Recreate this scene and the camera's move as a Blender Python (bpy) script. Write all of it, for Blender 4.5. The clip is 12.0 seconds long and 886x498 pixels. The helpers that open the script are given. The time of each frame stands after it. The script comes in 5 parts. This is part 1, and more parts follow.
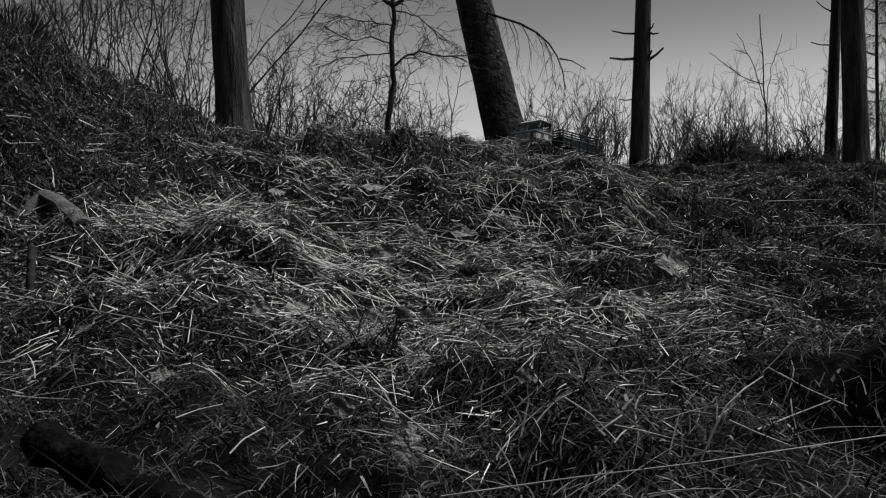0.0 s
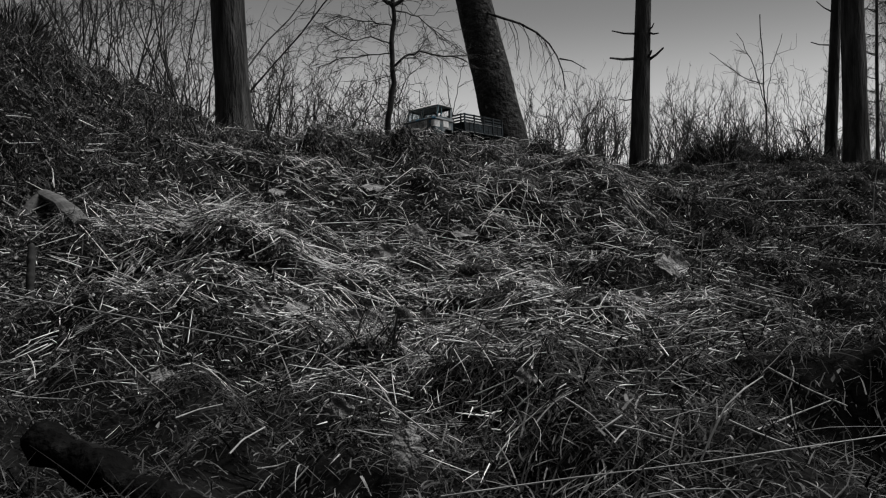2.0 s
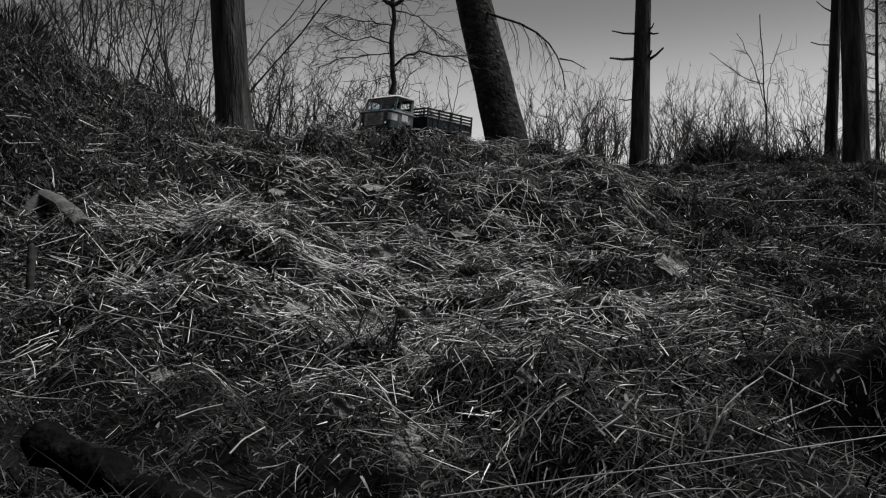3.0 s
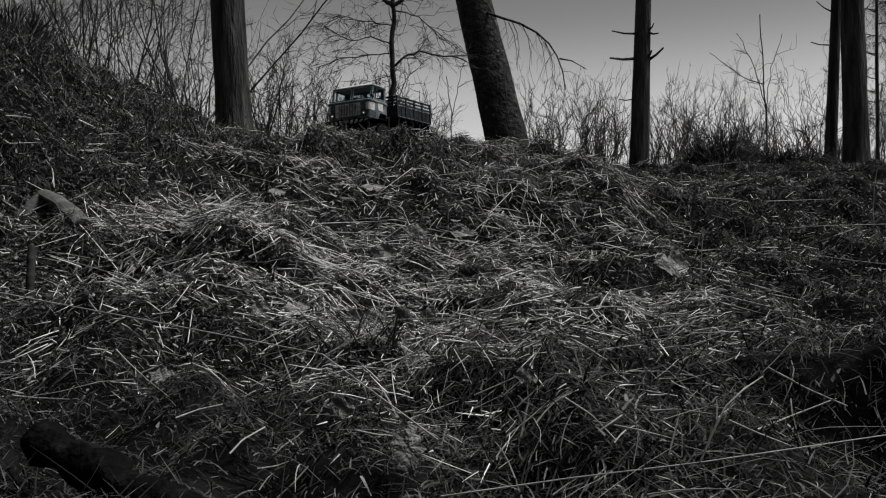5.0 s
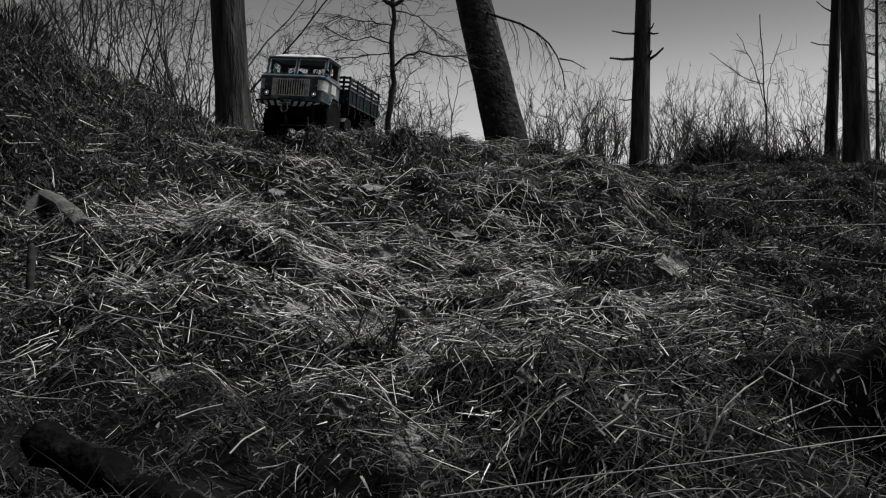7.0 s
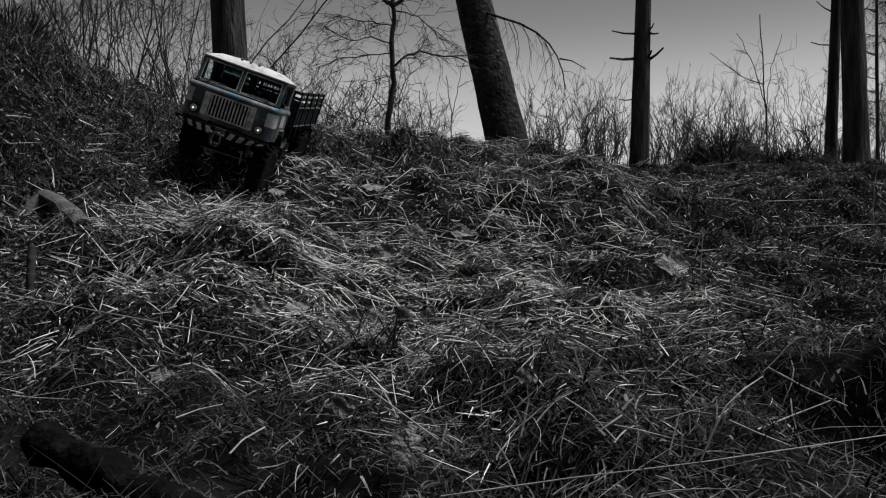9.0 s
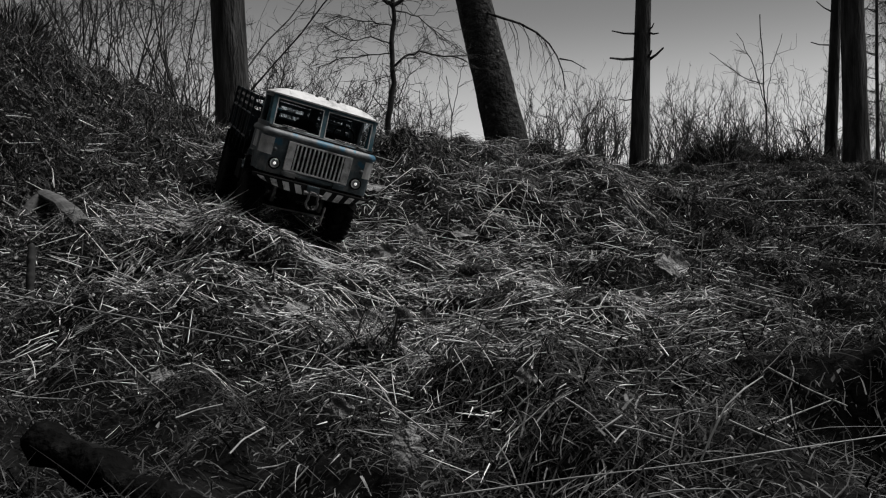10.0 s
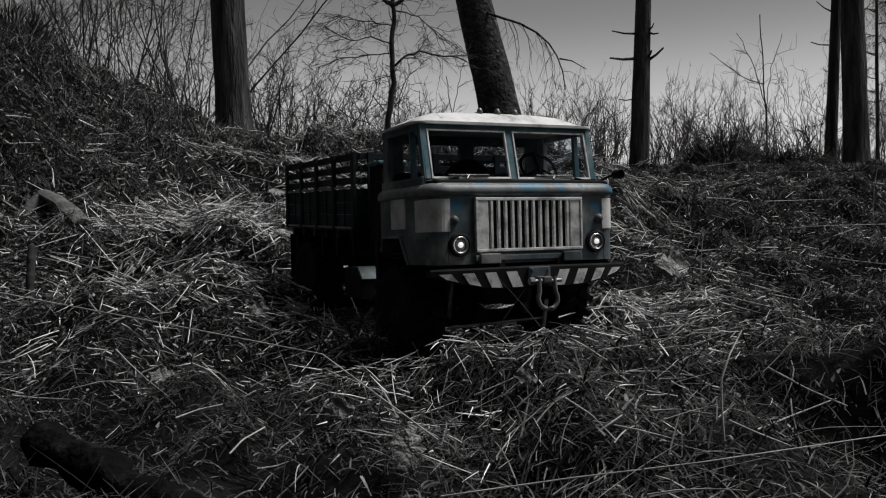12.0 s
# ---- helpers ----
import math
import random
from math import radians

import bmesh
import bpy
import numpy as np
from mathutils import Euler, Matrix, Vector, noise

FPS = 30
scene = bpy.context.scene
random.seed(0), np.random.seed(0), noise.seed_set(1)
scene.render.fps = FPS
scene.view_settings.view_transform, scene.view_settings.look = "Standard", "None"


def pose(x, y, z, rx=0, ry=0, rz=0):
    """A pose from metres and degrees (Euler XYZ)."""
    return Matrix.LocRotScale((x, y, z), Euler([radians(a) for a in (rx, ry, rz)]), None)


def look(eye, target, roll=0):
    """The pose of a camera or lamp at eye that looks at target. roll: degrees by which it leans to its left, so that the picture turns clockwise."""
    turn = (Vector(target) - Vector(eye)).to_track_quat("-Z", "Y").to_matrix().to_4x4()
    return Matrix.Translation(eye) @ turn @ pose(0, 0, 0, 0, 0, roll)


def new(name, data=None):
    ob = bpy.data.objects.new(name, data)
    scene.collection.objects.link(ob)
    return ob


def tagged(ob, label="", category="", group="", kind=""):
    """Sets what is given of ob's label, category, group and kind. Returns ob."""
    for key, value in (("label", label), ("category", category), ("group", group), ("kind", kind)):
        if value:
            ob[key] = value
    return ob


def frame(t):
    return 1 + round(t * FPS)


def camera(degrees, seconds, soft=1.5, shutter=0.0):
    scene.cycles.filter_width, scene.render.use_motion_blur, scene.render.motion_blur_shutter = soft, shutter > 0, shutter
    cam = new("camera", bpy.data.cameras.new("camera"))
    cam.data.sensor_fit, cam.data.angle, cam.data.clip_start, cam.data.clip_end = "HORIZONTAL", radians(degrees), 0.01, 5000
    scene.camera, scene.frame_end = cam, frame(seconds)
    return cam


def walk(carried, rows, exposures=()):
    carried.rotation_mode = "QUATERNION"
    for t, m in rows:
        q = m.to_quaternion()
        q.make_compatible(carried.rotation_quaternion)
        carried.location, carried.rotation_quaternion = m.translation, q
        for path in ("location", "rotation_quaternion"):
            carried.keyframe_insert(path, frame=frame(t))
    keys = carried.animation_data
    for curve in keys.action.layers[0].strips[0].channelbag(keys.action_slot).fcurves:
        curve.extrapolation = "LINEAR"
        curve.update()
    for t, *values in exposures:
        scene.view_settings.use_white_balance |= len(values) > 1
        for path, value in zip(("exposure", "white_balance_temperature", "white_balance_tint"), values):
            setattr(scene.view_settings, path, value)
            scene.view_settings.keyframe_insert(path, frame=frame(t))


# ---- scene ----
# ---------------------------------------------------------------- camera
cam = camera(53.6, 12.0, soft=1.15)
walk(cam, [(0.0, look((0, 0, 0), (0, 1, 0))), (12.0, look((0, 0, 0), (0, 1, 0)))], exposures=[(0.0, -0.05), (0.4, 0.0), (12.0, 0.0)])

# ---------------------------------------------------------------- daylight
SUN_UP, SUN_TURN = 63, 84
world = bpy.data.worlds.new("grey_sky")
scene.world = world
world.use_nodes = True
wn, wl = world.node_tree.nodes, world.node_tree.links
sky = wn.new("ShaderNodeTexSky")
sky.sky_type, sky.sun_disc = "NISHITA", False
sky.sun_elevation, sky.sun_rotation = radians(SUN_UP), radians(SUN_TURN)
sky.air_density, sky.dust_density, sky.ozone_density, sky.altitude = 1.5, 3.0, 1.0, 0
grey = wn.new("ShaderNodeHueSaturation")
grey.inputs["Saturation"].default_value = 0.0
wl.new(sky.outputs[0], grey.inputs["Color"])
way, split, fall = wn.new("ShaderNodeTexCoord"), wn.new("ShaderNodeSeparateXYZ"), wn.new("ShaderNodeValToRGB")
wl.new(way.outputs["Generated"], split.inputs[0])
wl.new(split.outputs["Z"], fall.inputs[0])
fall.color_ramp.interpolation = "EASE"
fall.color_ramp.elements.new(0.27)
for el, (p, c) in zip(fall.color_ramp.elements, ((0.06, 1.0), (0.28, 0.24), (1.0, 0.13))):
    el.position, el.color = p, (c, c, c, 1)
dim = wn.new("ShaderNodeVectorMath")
dim.operation = "MULTIPLY"
wl.new(grey.outputs[0], dim.inputs[0])
wl.new(fall.outputs[0], dim.inputs[1])
wl.new(dim.outputs[0], wn["Background"].inputs["Color"])
wn["Background"].inputs["Strength"].default_value = 0.172

lamp = bpy.data.lights.new("sun", "SUN")
lamp.energy, lamp.angle, lamp.color = 3.7, radians(24), (1.0, 0.985, 0.97)
sun = new("sun", lamp)
a, e = radians(SUN_TURN), radians(SUN_UP)
sun.matrix_world = look((40 * math.sin(a) * math.cos(e), 40 * math.cos(a) * math.cos(e), 40 * math.sin(e)), (0, 0, 0))


# ---------------------------------------------------------------- materials
def shader(name, rough=0.8, metal=0.0, spec=0.3):
    m = bpy.data.materials.new(name)
    m.use_nodes = True
    b = m.node_tree.nodes["Principled BSDF"]
    b.inputs["Roughness"].default_value, b.inputs["Metallic"].default_value = rough, metal
    b.inputs["Specular IOR Level"].default_value = spec
    return m, m.node_tree.nodes, m.node_tree.links, b


def grainy(name, stops, scale=30.0, fine=200.0, rough=0.85, metal=0.0, spec=0.3, bump=0.3, depth=0.002, source="noise", stretch=(1, 1, 1), object_space=True):
    """A surface whose colour runs over stops [(place, colour)] by a two-scale noise, or by island."""
    m, n, l, b = shader(name, rough, metal, spec)
    co = n.new("ShaderNodeTexCoord")
    mp = n.new("ShaderNodeMapping")
    mp.inputs["Scale"].default_value = stretch
    l.new(co.outputs["Object" if object_space else "Generated"], mp.inputs[0])
    big, small = n.new("ShaderNodeTexNoise"), n.new("ShaderNodeTexNoise")
    big.inputs["Scale"].default_value, small.inputs["Scale"].default_value = scale, fine
    big.inputs["Detail"].default_value, small.inputs["Detail"].default_value = 5, 4
    l.new(mp.outputs[0], big.inputs["Vector"])
    l.new(mp.outputs[0], small.inputs["Vector"])
    mix = n.new("ShaderNodeMath")
    mix.operation = "MULTIPLY_ADD"
    mix.inputs[1].default_value = 0.45
    l.new(small.outputs["Fac"], mix.inputs[0])
    if source == "island":
        geo = n.new("ShaderNodeNewGeometry")
        lift = n.new("ShaderNodeMath")
        lift.operation = "MULTIPLY_ADD"
        lift.inputs[1].default_value, lift.inputs[2].default_value = 0.9, -0.17
        l.new(geo.outputs["Random Per Island"], lift.inputs[0])
        l.new(lift.outputs[0], mix.inputs[2])
    elif source == "object":
        inf = n.new("ShaderNodeObjectInfo")
        lift = n.new("ShaderNodeMath")
        lift.operation = "MULTIPLY_ADD"
        lift.inputs[1].default_value, lift.inputs[2].default_value = 0.9, -0.17
        l.new(inf.outputs["Random"], lift.inputs[0])
        l.new(lift.outputs[0], mix.inputs[2])
    else:
        lift = n.new("ShaderNodeMath")
        lift.operation = "MULTIPLY_ADD"
        lift.inputs[1].default_value, lift.inputs[2].default_value = 1.6, -0.53
        l.new(big.outputs["Fac"], lift.inputs[0])
        l.new(lift.outputs[0], mix.inputs[2])
    ramp = n.new("ShaderNodeValToRGB")
    while len(ramp.color_ramp.elements) < len(stops):
        ramp.color_ramp.elements.new(0.5)
    for el, (p, c) in zip(ramp.color_ramp.elements, stops):
        el.position = p
        el.color = (c, c, c, 1) if isinstance(c, float) else (*c, 1)
    l.new(mix.outputs[0], ramp.inputs[0])
    l.new(ramp.outputs[0], b.inputs["Base Color"])
    if bump:
        bp = n.new("ShaderNodeBump")
        bp.inputs["Strength"].default_value, bp.inputs["Distance"].default_value = bump, depth
        l.new(mix.outputs[0], bp.inputs["Height"])
        l.new(bp.outputs[0], b.inputs["Normal"])
    return m


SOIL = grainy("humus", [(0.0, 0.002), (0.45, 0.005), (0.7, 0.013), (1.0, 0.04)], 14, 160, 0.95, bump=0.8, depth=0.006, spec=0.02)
STRAW = grainy("dry_straw", [(0.0, 0.025), (0.36, 0.06), (0.52, 0.26), (0.66, 0.68), (1.0, 0.88)], 30, 300, 0.5, source="island", bump=0.0)
GRASS = grainy("dead_grass", [(0.0, 0.01), (0.5, 0.03), (0.85, 0.085), (1.0, 0.24)], 30, 300, 0.7, source="island", bump=0.0, spec=0.12)
MOSS = grainy("moss", [(0.0, 0.01), (0.5, 0.036), (0.85, 0.08), (1.0, 0.15)], 30, 300, 0.9, source="island", bump=0.0, spec=0.06)
DRYMOSS = grainy("dry_moss", [(0.0, 0.03), (0.45, 0.095), (0.8, 0.2), (1.0, 0.42)], 30, 300, 0.8, source="island", bump=0.0, spec=0.1)
BANKGRASS = grainy("bank_grass", [(0.0, 0.014), (0.5, 0.055), (0.82, 0.14), (1.0, 0.32)], 30, 300, 0.8, source="island", bump=0.0, spec=0.08)
STALK = grainy("pale_stalk", [(0.0, 0.14), (0.5, 0.33), (1.0, 0.56)], 60, 400, 0.55, bump=0.2, depth=0.0005)
TWIG = grainy("dark_twig", [(0.0, 0.015), (0.5, 0.04), (1.0, 0.09)], 20, 150, 0.85, bump=0.3, depth=0.001, spec=0.1)
LEAF = grainy("dead_leaf", [(0.0, 0.08), (0.5, 0.22), (1.0, 0.42)], 3, 14, 0.75, bump=0.6, depth=0.03, spec=0.15)
CRUMB = grainy("leaf_crumbs", [(0.0, 0.022), (0.45, 0.075), (0.8, 0.17), (1.0, 0.3)], 30, 300, 0.85, source="island", bump=0.0, spec=0.06)
CONE = grainy("cone_scale", [(0.0, 0.012), (0.6, 0.04), (1.0, 0.14)], 90, 500, 0.7, bump=0.4, depth=0.0006)
BARK = grainy("pine_bark", [(0.0, 0.026), (0.4, 0.055), (0.75, 0.10), (1.0, 0.16)], 26, 110, 0.95, bump=1.0, depth=0.035, stretch=(1, 1, 0.14), spec=0.04)
BIRCH = grainy("young_birch_bark", [(0.0, 0.02), (0.5, 0.05), (1.0, 0.1)], 20, 90, 0.9, bump=0.5, depth=0.004, stretch=(1, 1, 0.4), spec=0.05)
BRUSH = grainy("bare_twigs", [(0.0, 0.03), (0.5, 0.065), (1.0, 0.13)], 6, 40, 0.9, bump=0.0, spec=0.05)
HEATH = grainy("heather", [(0.0, 0.02), (0.5, 0.05), (1.0, 0.13)], 20, 100, 0.9, source="island", bump=0.0, spec=0.03)
WOOD = grainy("rotten_wood", [(0.0, 0.03), (0.5, 0.09), (1.0, 0.2)], 30, 160, 0.9, bump=0.8, depth=0.003, stretch=(0.3, 1, 1))
LOG = grainy("damp_log", [(0.0, 0.002), (0.5, 0.006), (0.8, 0.014), (1.0, 0.05)], 40, 160, 0.95, bump=0.9, depth=0.006, spec=0.03)
PAINT = grainy("worn_blue_grey_paint", [(0.0, (0.02, 0.026, 0.029)), (0.33, (0.055, 0.076, 0.087)), (0.52, (0.095, 0.122, 0.136)), (0.66, (0.17, 0.18, 0.184)), (0.8, (0.27, 0.272, 0.27)), (1.0, (0.045, 0.155, 0.22))], 26, 150, 0.5, spec=0.4, bump=0.15, depth=0.0006)
RIDGE = grainy("worn_ridge_paint", [(0.0, (0.035, 0.04, 0.043)), (0.35, (0.08, 0.092, 0.1)), (0.6, (0.16, 0.168, 0.175)), (0.72, (0.24, 0.242, 0.245)), (0.78, (0.04, 0.15, 0.22)), (1.0, (0.05, 0.24, 0.36))], 24, 150, 0.5, spec=0.4, bump=0.2, depth=0.0006)
FRAME = grainy("teal_window_frame", [(0.0, (0.025, 0.055, 0.07)), (0.45, (0.045, 0.115, 0.145)), (0.7, (0.13, 0.18, 0.2)), (1.0, (0.3, 0.33, 0.34))], 30, 160, 0.45, spec=0.4, bump=0.1, depth=0.0005)
TRIM = grainy("scuffed_light_metal", [(0.0, 0.12), (0.3, 0.45), (0.55, 0.76), (1.0, 0.88)], 55, 300, 0.45, bump=0.15, depth=0.0004)
WHITE = grainy("dirty_white_paint", [(0.0, 0.14), (0.25, 0.36), (0.42, 0.56), (0.62, 0.68), (1.0, 0.76)], 34, 190, 0.5, bump=0.15, depth=0.0006)
STRIPE = grainy("flaking_white_stripe", [(0.0, 0.04), (0.3, 0.3), (0.5, 0.62), (1.0, 0.75)], 70, 260, 0.6, bump=0.2, depth=0.0005)
PATCH = grainy("pale_grey_patch", [(0.0, 0.2), (0.3, 0.5), (0.6, 0.68), (1.0, 0.8)], 45, 220, 0.6, bump=0.1, depth=0.0004)
BLACK = grainy("sooty_black", [(0.0, 0.004), (0.5, 0.01), (1.0, 0.022)], 40, 200, 0.75, bump=0.2, depth=0.0006, spec=0.12)
STEEL = grainy("rusty_steel", [(0.0, 0.05), (0.5, 0.16), (1.0, 0.35)], 60, 300, 0.45, metal=0.7, bump=0.2, depth=0.0004)
BRIGHT = grainy("bright_steel", [(0.0, 0.35), (0.5, 0.55), (1.0, 0.7)], 60, 300, 0.3, metal=0.9, bump=0.1, depth=0.0003)
RUBBER = grainy("dusty_rubber", [(0.0, 0.004), (0.5, 0.009), (1.0, 0.026)], 40, 160, 0.85, bump=0.3, depth=0.0008, spec=0.08)
BEDWOOD = grainy("dark_bed_boards", [(0.0, (0.006, 0.007, 0.008)), (0.5, (0.016, 0.02, 0.023)), (0.8, (0.03, 0.042, 0.05)), (1.0, (0.07, 0.09, 0.1))], 20, 150, 0.7, bump=0.4, depth=0.0008, spec=0.15)


def blue_worn(m, spots):
    """Leaves bright blue paint round some places of a worn surface, with ragged edges."""
    n, l, b = m.node_tree.nodes, m.node_tree.links, m.node_tree.nodes["Principled BSDF"]
    old = b.inputs["Base Color"].links[0].from_socket
    co, rag = n.new("ShaderNodeTexCoord"), n.new("ShaderNodeTexNoise")
    rag.inputs["Scale"].default_value, rag.inputs["Detail"].default_value = 90, 5
    l.new(co.outputs["Object"], rag.inputs["Vector"])
    last = None
    for x, y, z, r in spots:
        near, fall = n.new("ShaderNodeVectorMath"), n.new("ShaderNodeMapRange")
        near.operation = "DISTANCE"
        near.inputs[1].default_value = (x, y, z)
        l.new(co.outputs["Object"], near.inputs[0])
        l.new(near.outputs["Value"], fall.inputs["Value"])
        fall.inputs["From Min"].default_value, fall.inputs["From Max"].default_value = 0.0, r
        fall.inputs["To Min"].default_value, fall.inputs["To Max"].default_value = 1.0, 0.0
        if last is None:
            last = fall.outputs[0]
        else:
            top = n.new("ShaderNodeMath")
            top.operation = "MAXIMUM"
            l.new(last, top.inputs[0])
            l.new(fall.outputs[0], top.inputs[1])
            last = top.outputs[0]
    mul, edge, mix = n.new("ShaderNodeMath"), n.new("ShaderNodeMapRange"), n.new("ShaderNodeMix")
    mul.operation = "MULTIPLY"
    l.new(last, mul.inputs[0])
    l.new(rag.outputs["Fac"], mul.inputs[1])
    l.new(mul.outputs[0], edge.inputs["Value"])
    edge.inputs["From Min"].default_value, edge.inputs["From Max"].default_value = 0.17, 0.34
    mix.data_type = "RGBA"
    l.new(edge.outputs[0], mix.inputs["Factor"])
    l.new(old, mix.inputs["A"])
    mix.inputs["B"].default_value = (0.03, 0.125, 0.2, 1)
    l.new(mix.outputs["Result"], b.inputs["Base Color"])


blue_worn(PAINT, ((0.078, 0.0, 0.152, 0.012), (0.086, 0.0, 0.152, 0.011), (-0.078, 0.0, 0.151, 0.010), (-0.084, 0.0, 0.149, 0.011)))
blue_worn(RIDGE, ((0.0, 0.0, 0.171, 0.022), (-0.012, -0.002, 0.172, 0.016), (-0.102, -0.006, 0.169, 0.022), (-0.036, 0.0, 0.171, 0.013), (0.052, 0.0, 0.171, 0.012)))
LICHEN = grainy("lichen_bark", [(0.0, 0.014), (0.45, 0.04), (0.78, 0.065), (1.0, 0.11)], 24, 60, 0.95, spec=0.15, bump=1.0, depth=0.02)
_n, _l, _b = LICHEN.node_tree.nodes, LICHEN.node_tree.links, LICHEN.node_tree.nodes["Principled BSDF"]
_co, _cell, _where, _spot, _fleck = _n.new("ShaderNodeTexCoord"), _n.new("ShaderNodeTexVoronoi"), _n.new("ShaderNodeTexNoise"), _n.new("ShaderNodeMath"), _n.new("ShaderNodeMix")
_cell.inputs["Scale"].default_value, _where.inputs["Scale"].default_value = 17, 9
_l.new(_co.outputs["Object"], _cell.inputs["Vector"])
_l.new(_co.outputs["Object"], _where.inputs["Vector"])
_size = _n.new("ShaderNodeMapRange")
_size.inputs["From Min"].default_value, _size.inputs["From Max"].default_value, _size.inputs["To Min"].default_value, _size.inputs["To Max"].default_value = 0.42, 0.75, 0.0, 0.42
_l.new(_where.outputs["Fac"], _size.inputs["Value"])
_spot.operation = "LESS_THAN"
_l.new(_cell.outputs["Distance"], _spot.inputs[0])
_l.new(_size.outputs[0], _spot.inputs[1])
_fleck.data_type = "RGBA"
_l.new(_spot.outputs[0], _fleck.inputs["Factor"])
_l.new(_b.inputs["Base Color"].links[0].from_socket, _fleck.inputs["A"])
_fleck.inputs["B"].default_value = (0.16, 0.16, 0.155, 1)
_l.new(_fleck.outputs["Result"], _b.inputs["Base Color"])
LENS, _n, _l, _b = shader("headlight_lens", 0.15, 0.0, 0.5)
_b.inputs["Base Color"].default_value = (0.3, 0.3, 0.31, 1)
GLOW, _n, _l, _b = shader("lit_bulb", 0.3)
_b.inputs["Base Color"].default_value = (0.8, 0.8, 0.8, 1)
_b.inputs["Emission Color"].default_value = (1.0, 0.99, 0.97, 1)
_b.inputs["Emission Strength"].default_value = 0.7

GLASS = bpy.data.materials.new("window_glass")
GLASS.use_nodes = True
_n, _l = GLASS.node_tree.nodes, GLASS.node_tree.links
_n.remove(_n["Principled BSDF"])
_mix, _clear, _gloss, _fres = _n.new("ShaderNodeMixShader"), _n.new("ShaderNodeBsdfTransparent"), _n.new("ShaderNodeBsdfGlossy"), _n.new("ShaderNodeFresnel")
_clear.inputs["Color"].default_value, _gloss.inputs["Roughness"].default_value, _fres.inputs["IOR"].default_value = (0.8, 0.84, 0.86, 1), 0.04, 1.2
_l.new(_fres.outputs[0], _mix.inputs[0])
_l.new(_clear.outputs[0], _mix.inputs[1])
_l.new(_gloss.outputs[0], _mix.inputs[2])
_l.new(_mix.outputs[0], _n["Material Output"].inputs["Surface"])


# ---------------------------------------------------------------- building helpers
def part(name, bm, material, parent=None, label="", smooth=False):
    """Links a bmesh as one mesh object under parent."""
    me = bpy.data.meshes.new(name)
    bmesh.ops.recalc_face_normals(bm, faces=bm.faces)
    bm.to_mesh(me)
    bm.free()
    me.materials.append(material)
    if smooth:
        me.polygons.foreach_set("use_smooth", [True] * len(me.polygons))
    ob = new(name, me)
    if parent:
        ob.parent = parent
    if label:
        tagged(ob, label)
    return ob


def block(bm, x0, x1, y0, y1, z0, z1, bevel=0.0, m=None):
    vs = bmesh.ops.create_cube(bm, size=1.0)["verts"]
    for v in vs:
        v.co = Vector((x0 + (v.co.x + 0.5) * (x1 - x0), y0 + (v.co.y + 0.5) * (y1 - y0), z0 + (v.co.z + 0.5) * (z1 - z0)))
    if bevel:
        es = list({e for v in vs for e in v.link_edges})
        vs = bmesh.ops.bevel(bm, geom=es, offset=bevel, segments=2, affect="EDGES", profile=0.6)["verts"]
    if m is not None:
        for v in {v for v in vs if v.is_valid}:
            v.co = m @ v.co
    return bm


def slab(bm, outline, axis, lo, hi, bevel=0.0):
    """A flat polygon (pairs of numbers) made thick along an axis: x takes (y, z), y takes (x, z), z takes (x, y)."""
    def put(u, v, w):
        return {"x": (w, u, v), "y": (u, w, v), "z": (u, v, w)}[axis]
    low = [bm.verts.new(put(u, v, lo)) for u, v in outline]
    top = [bm.verts.new(put(u, v, hi)) for u, v in outline]
    n = len(outline)
    fs = [bm.faces.new(low), bm.faces.new(top[::-1])]
    fs += [bm.faces.new((low[i], low[(i + 1) % n], top[(i + 1) % n], top[i])) for i in range(n)]
    if bevel:
        es = list({e for f in fs[:2] for e in f.edges})
        bmesh.ops.bevel(bm, geom=es, offset=bevel, segments=2, affect="EDGES", profile=0.6)
    return bm


def rod(bm, a, b, r, sides=10, r2=None):
    a, b = Vector(a), Vector(b)
    q = (b - a).to_track_quat("Z", "Y").to_matrix().to_4x4()
    bmesh.ops.create_cone(bm, cap_ends=True, segments=sides, radius1=r, radius2=r if r2 is None else r2, depth=(b - a).length, matrix=Matrix.Translation((a + b) / 2) @ q)
    return bm


def lathe(bm, profile, axis="x", sides=28, centre=(0, 0, 0)):
    """Turns (along, radius) pairs round an axis."""
    c = Vector(centre)
    rings = []
    for s, r in profile:
        ring = []
        for k in range(sides):
            t = 2 * math.pi * k / sides
            u, v = r * math.cos(t), r * math.sin(t)
            ring.append(bm.verts.new(c + Vector({"x": (s, u, v), "y": (u, s, v), "z": (u, v, s)}[axis])))
        rings.append(ring)
    for a, b in zip(rings, rings[1:]):
        for k in range(sides):
            bm.faces.new((a[k], a[(k + 1) % sides], b[(k + 1) % sides], b[k]))
    for ring in (rings[0], rings[-1]):
        bm.faces.new(ring)
    return bm


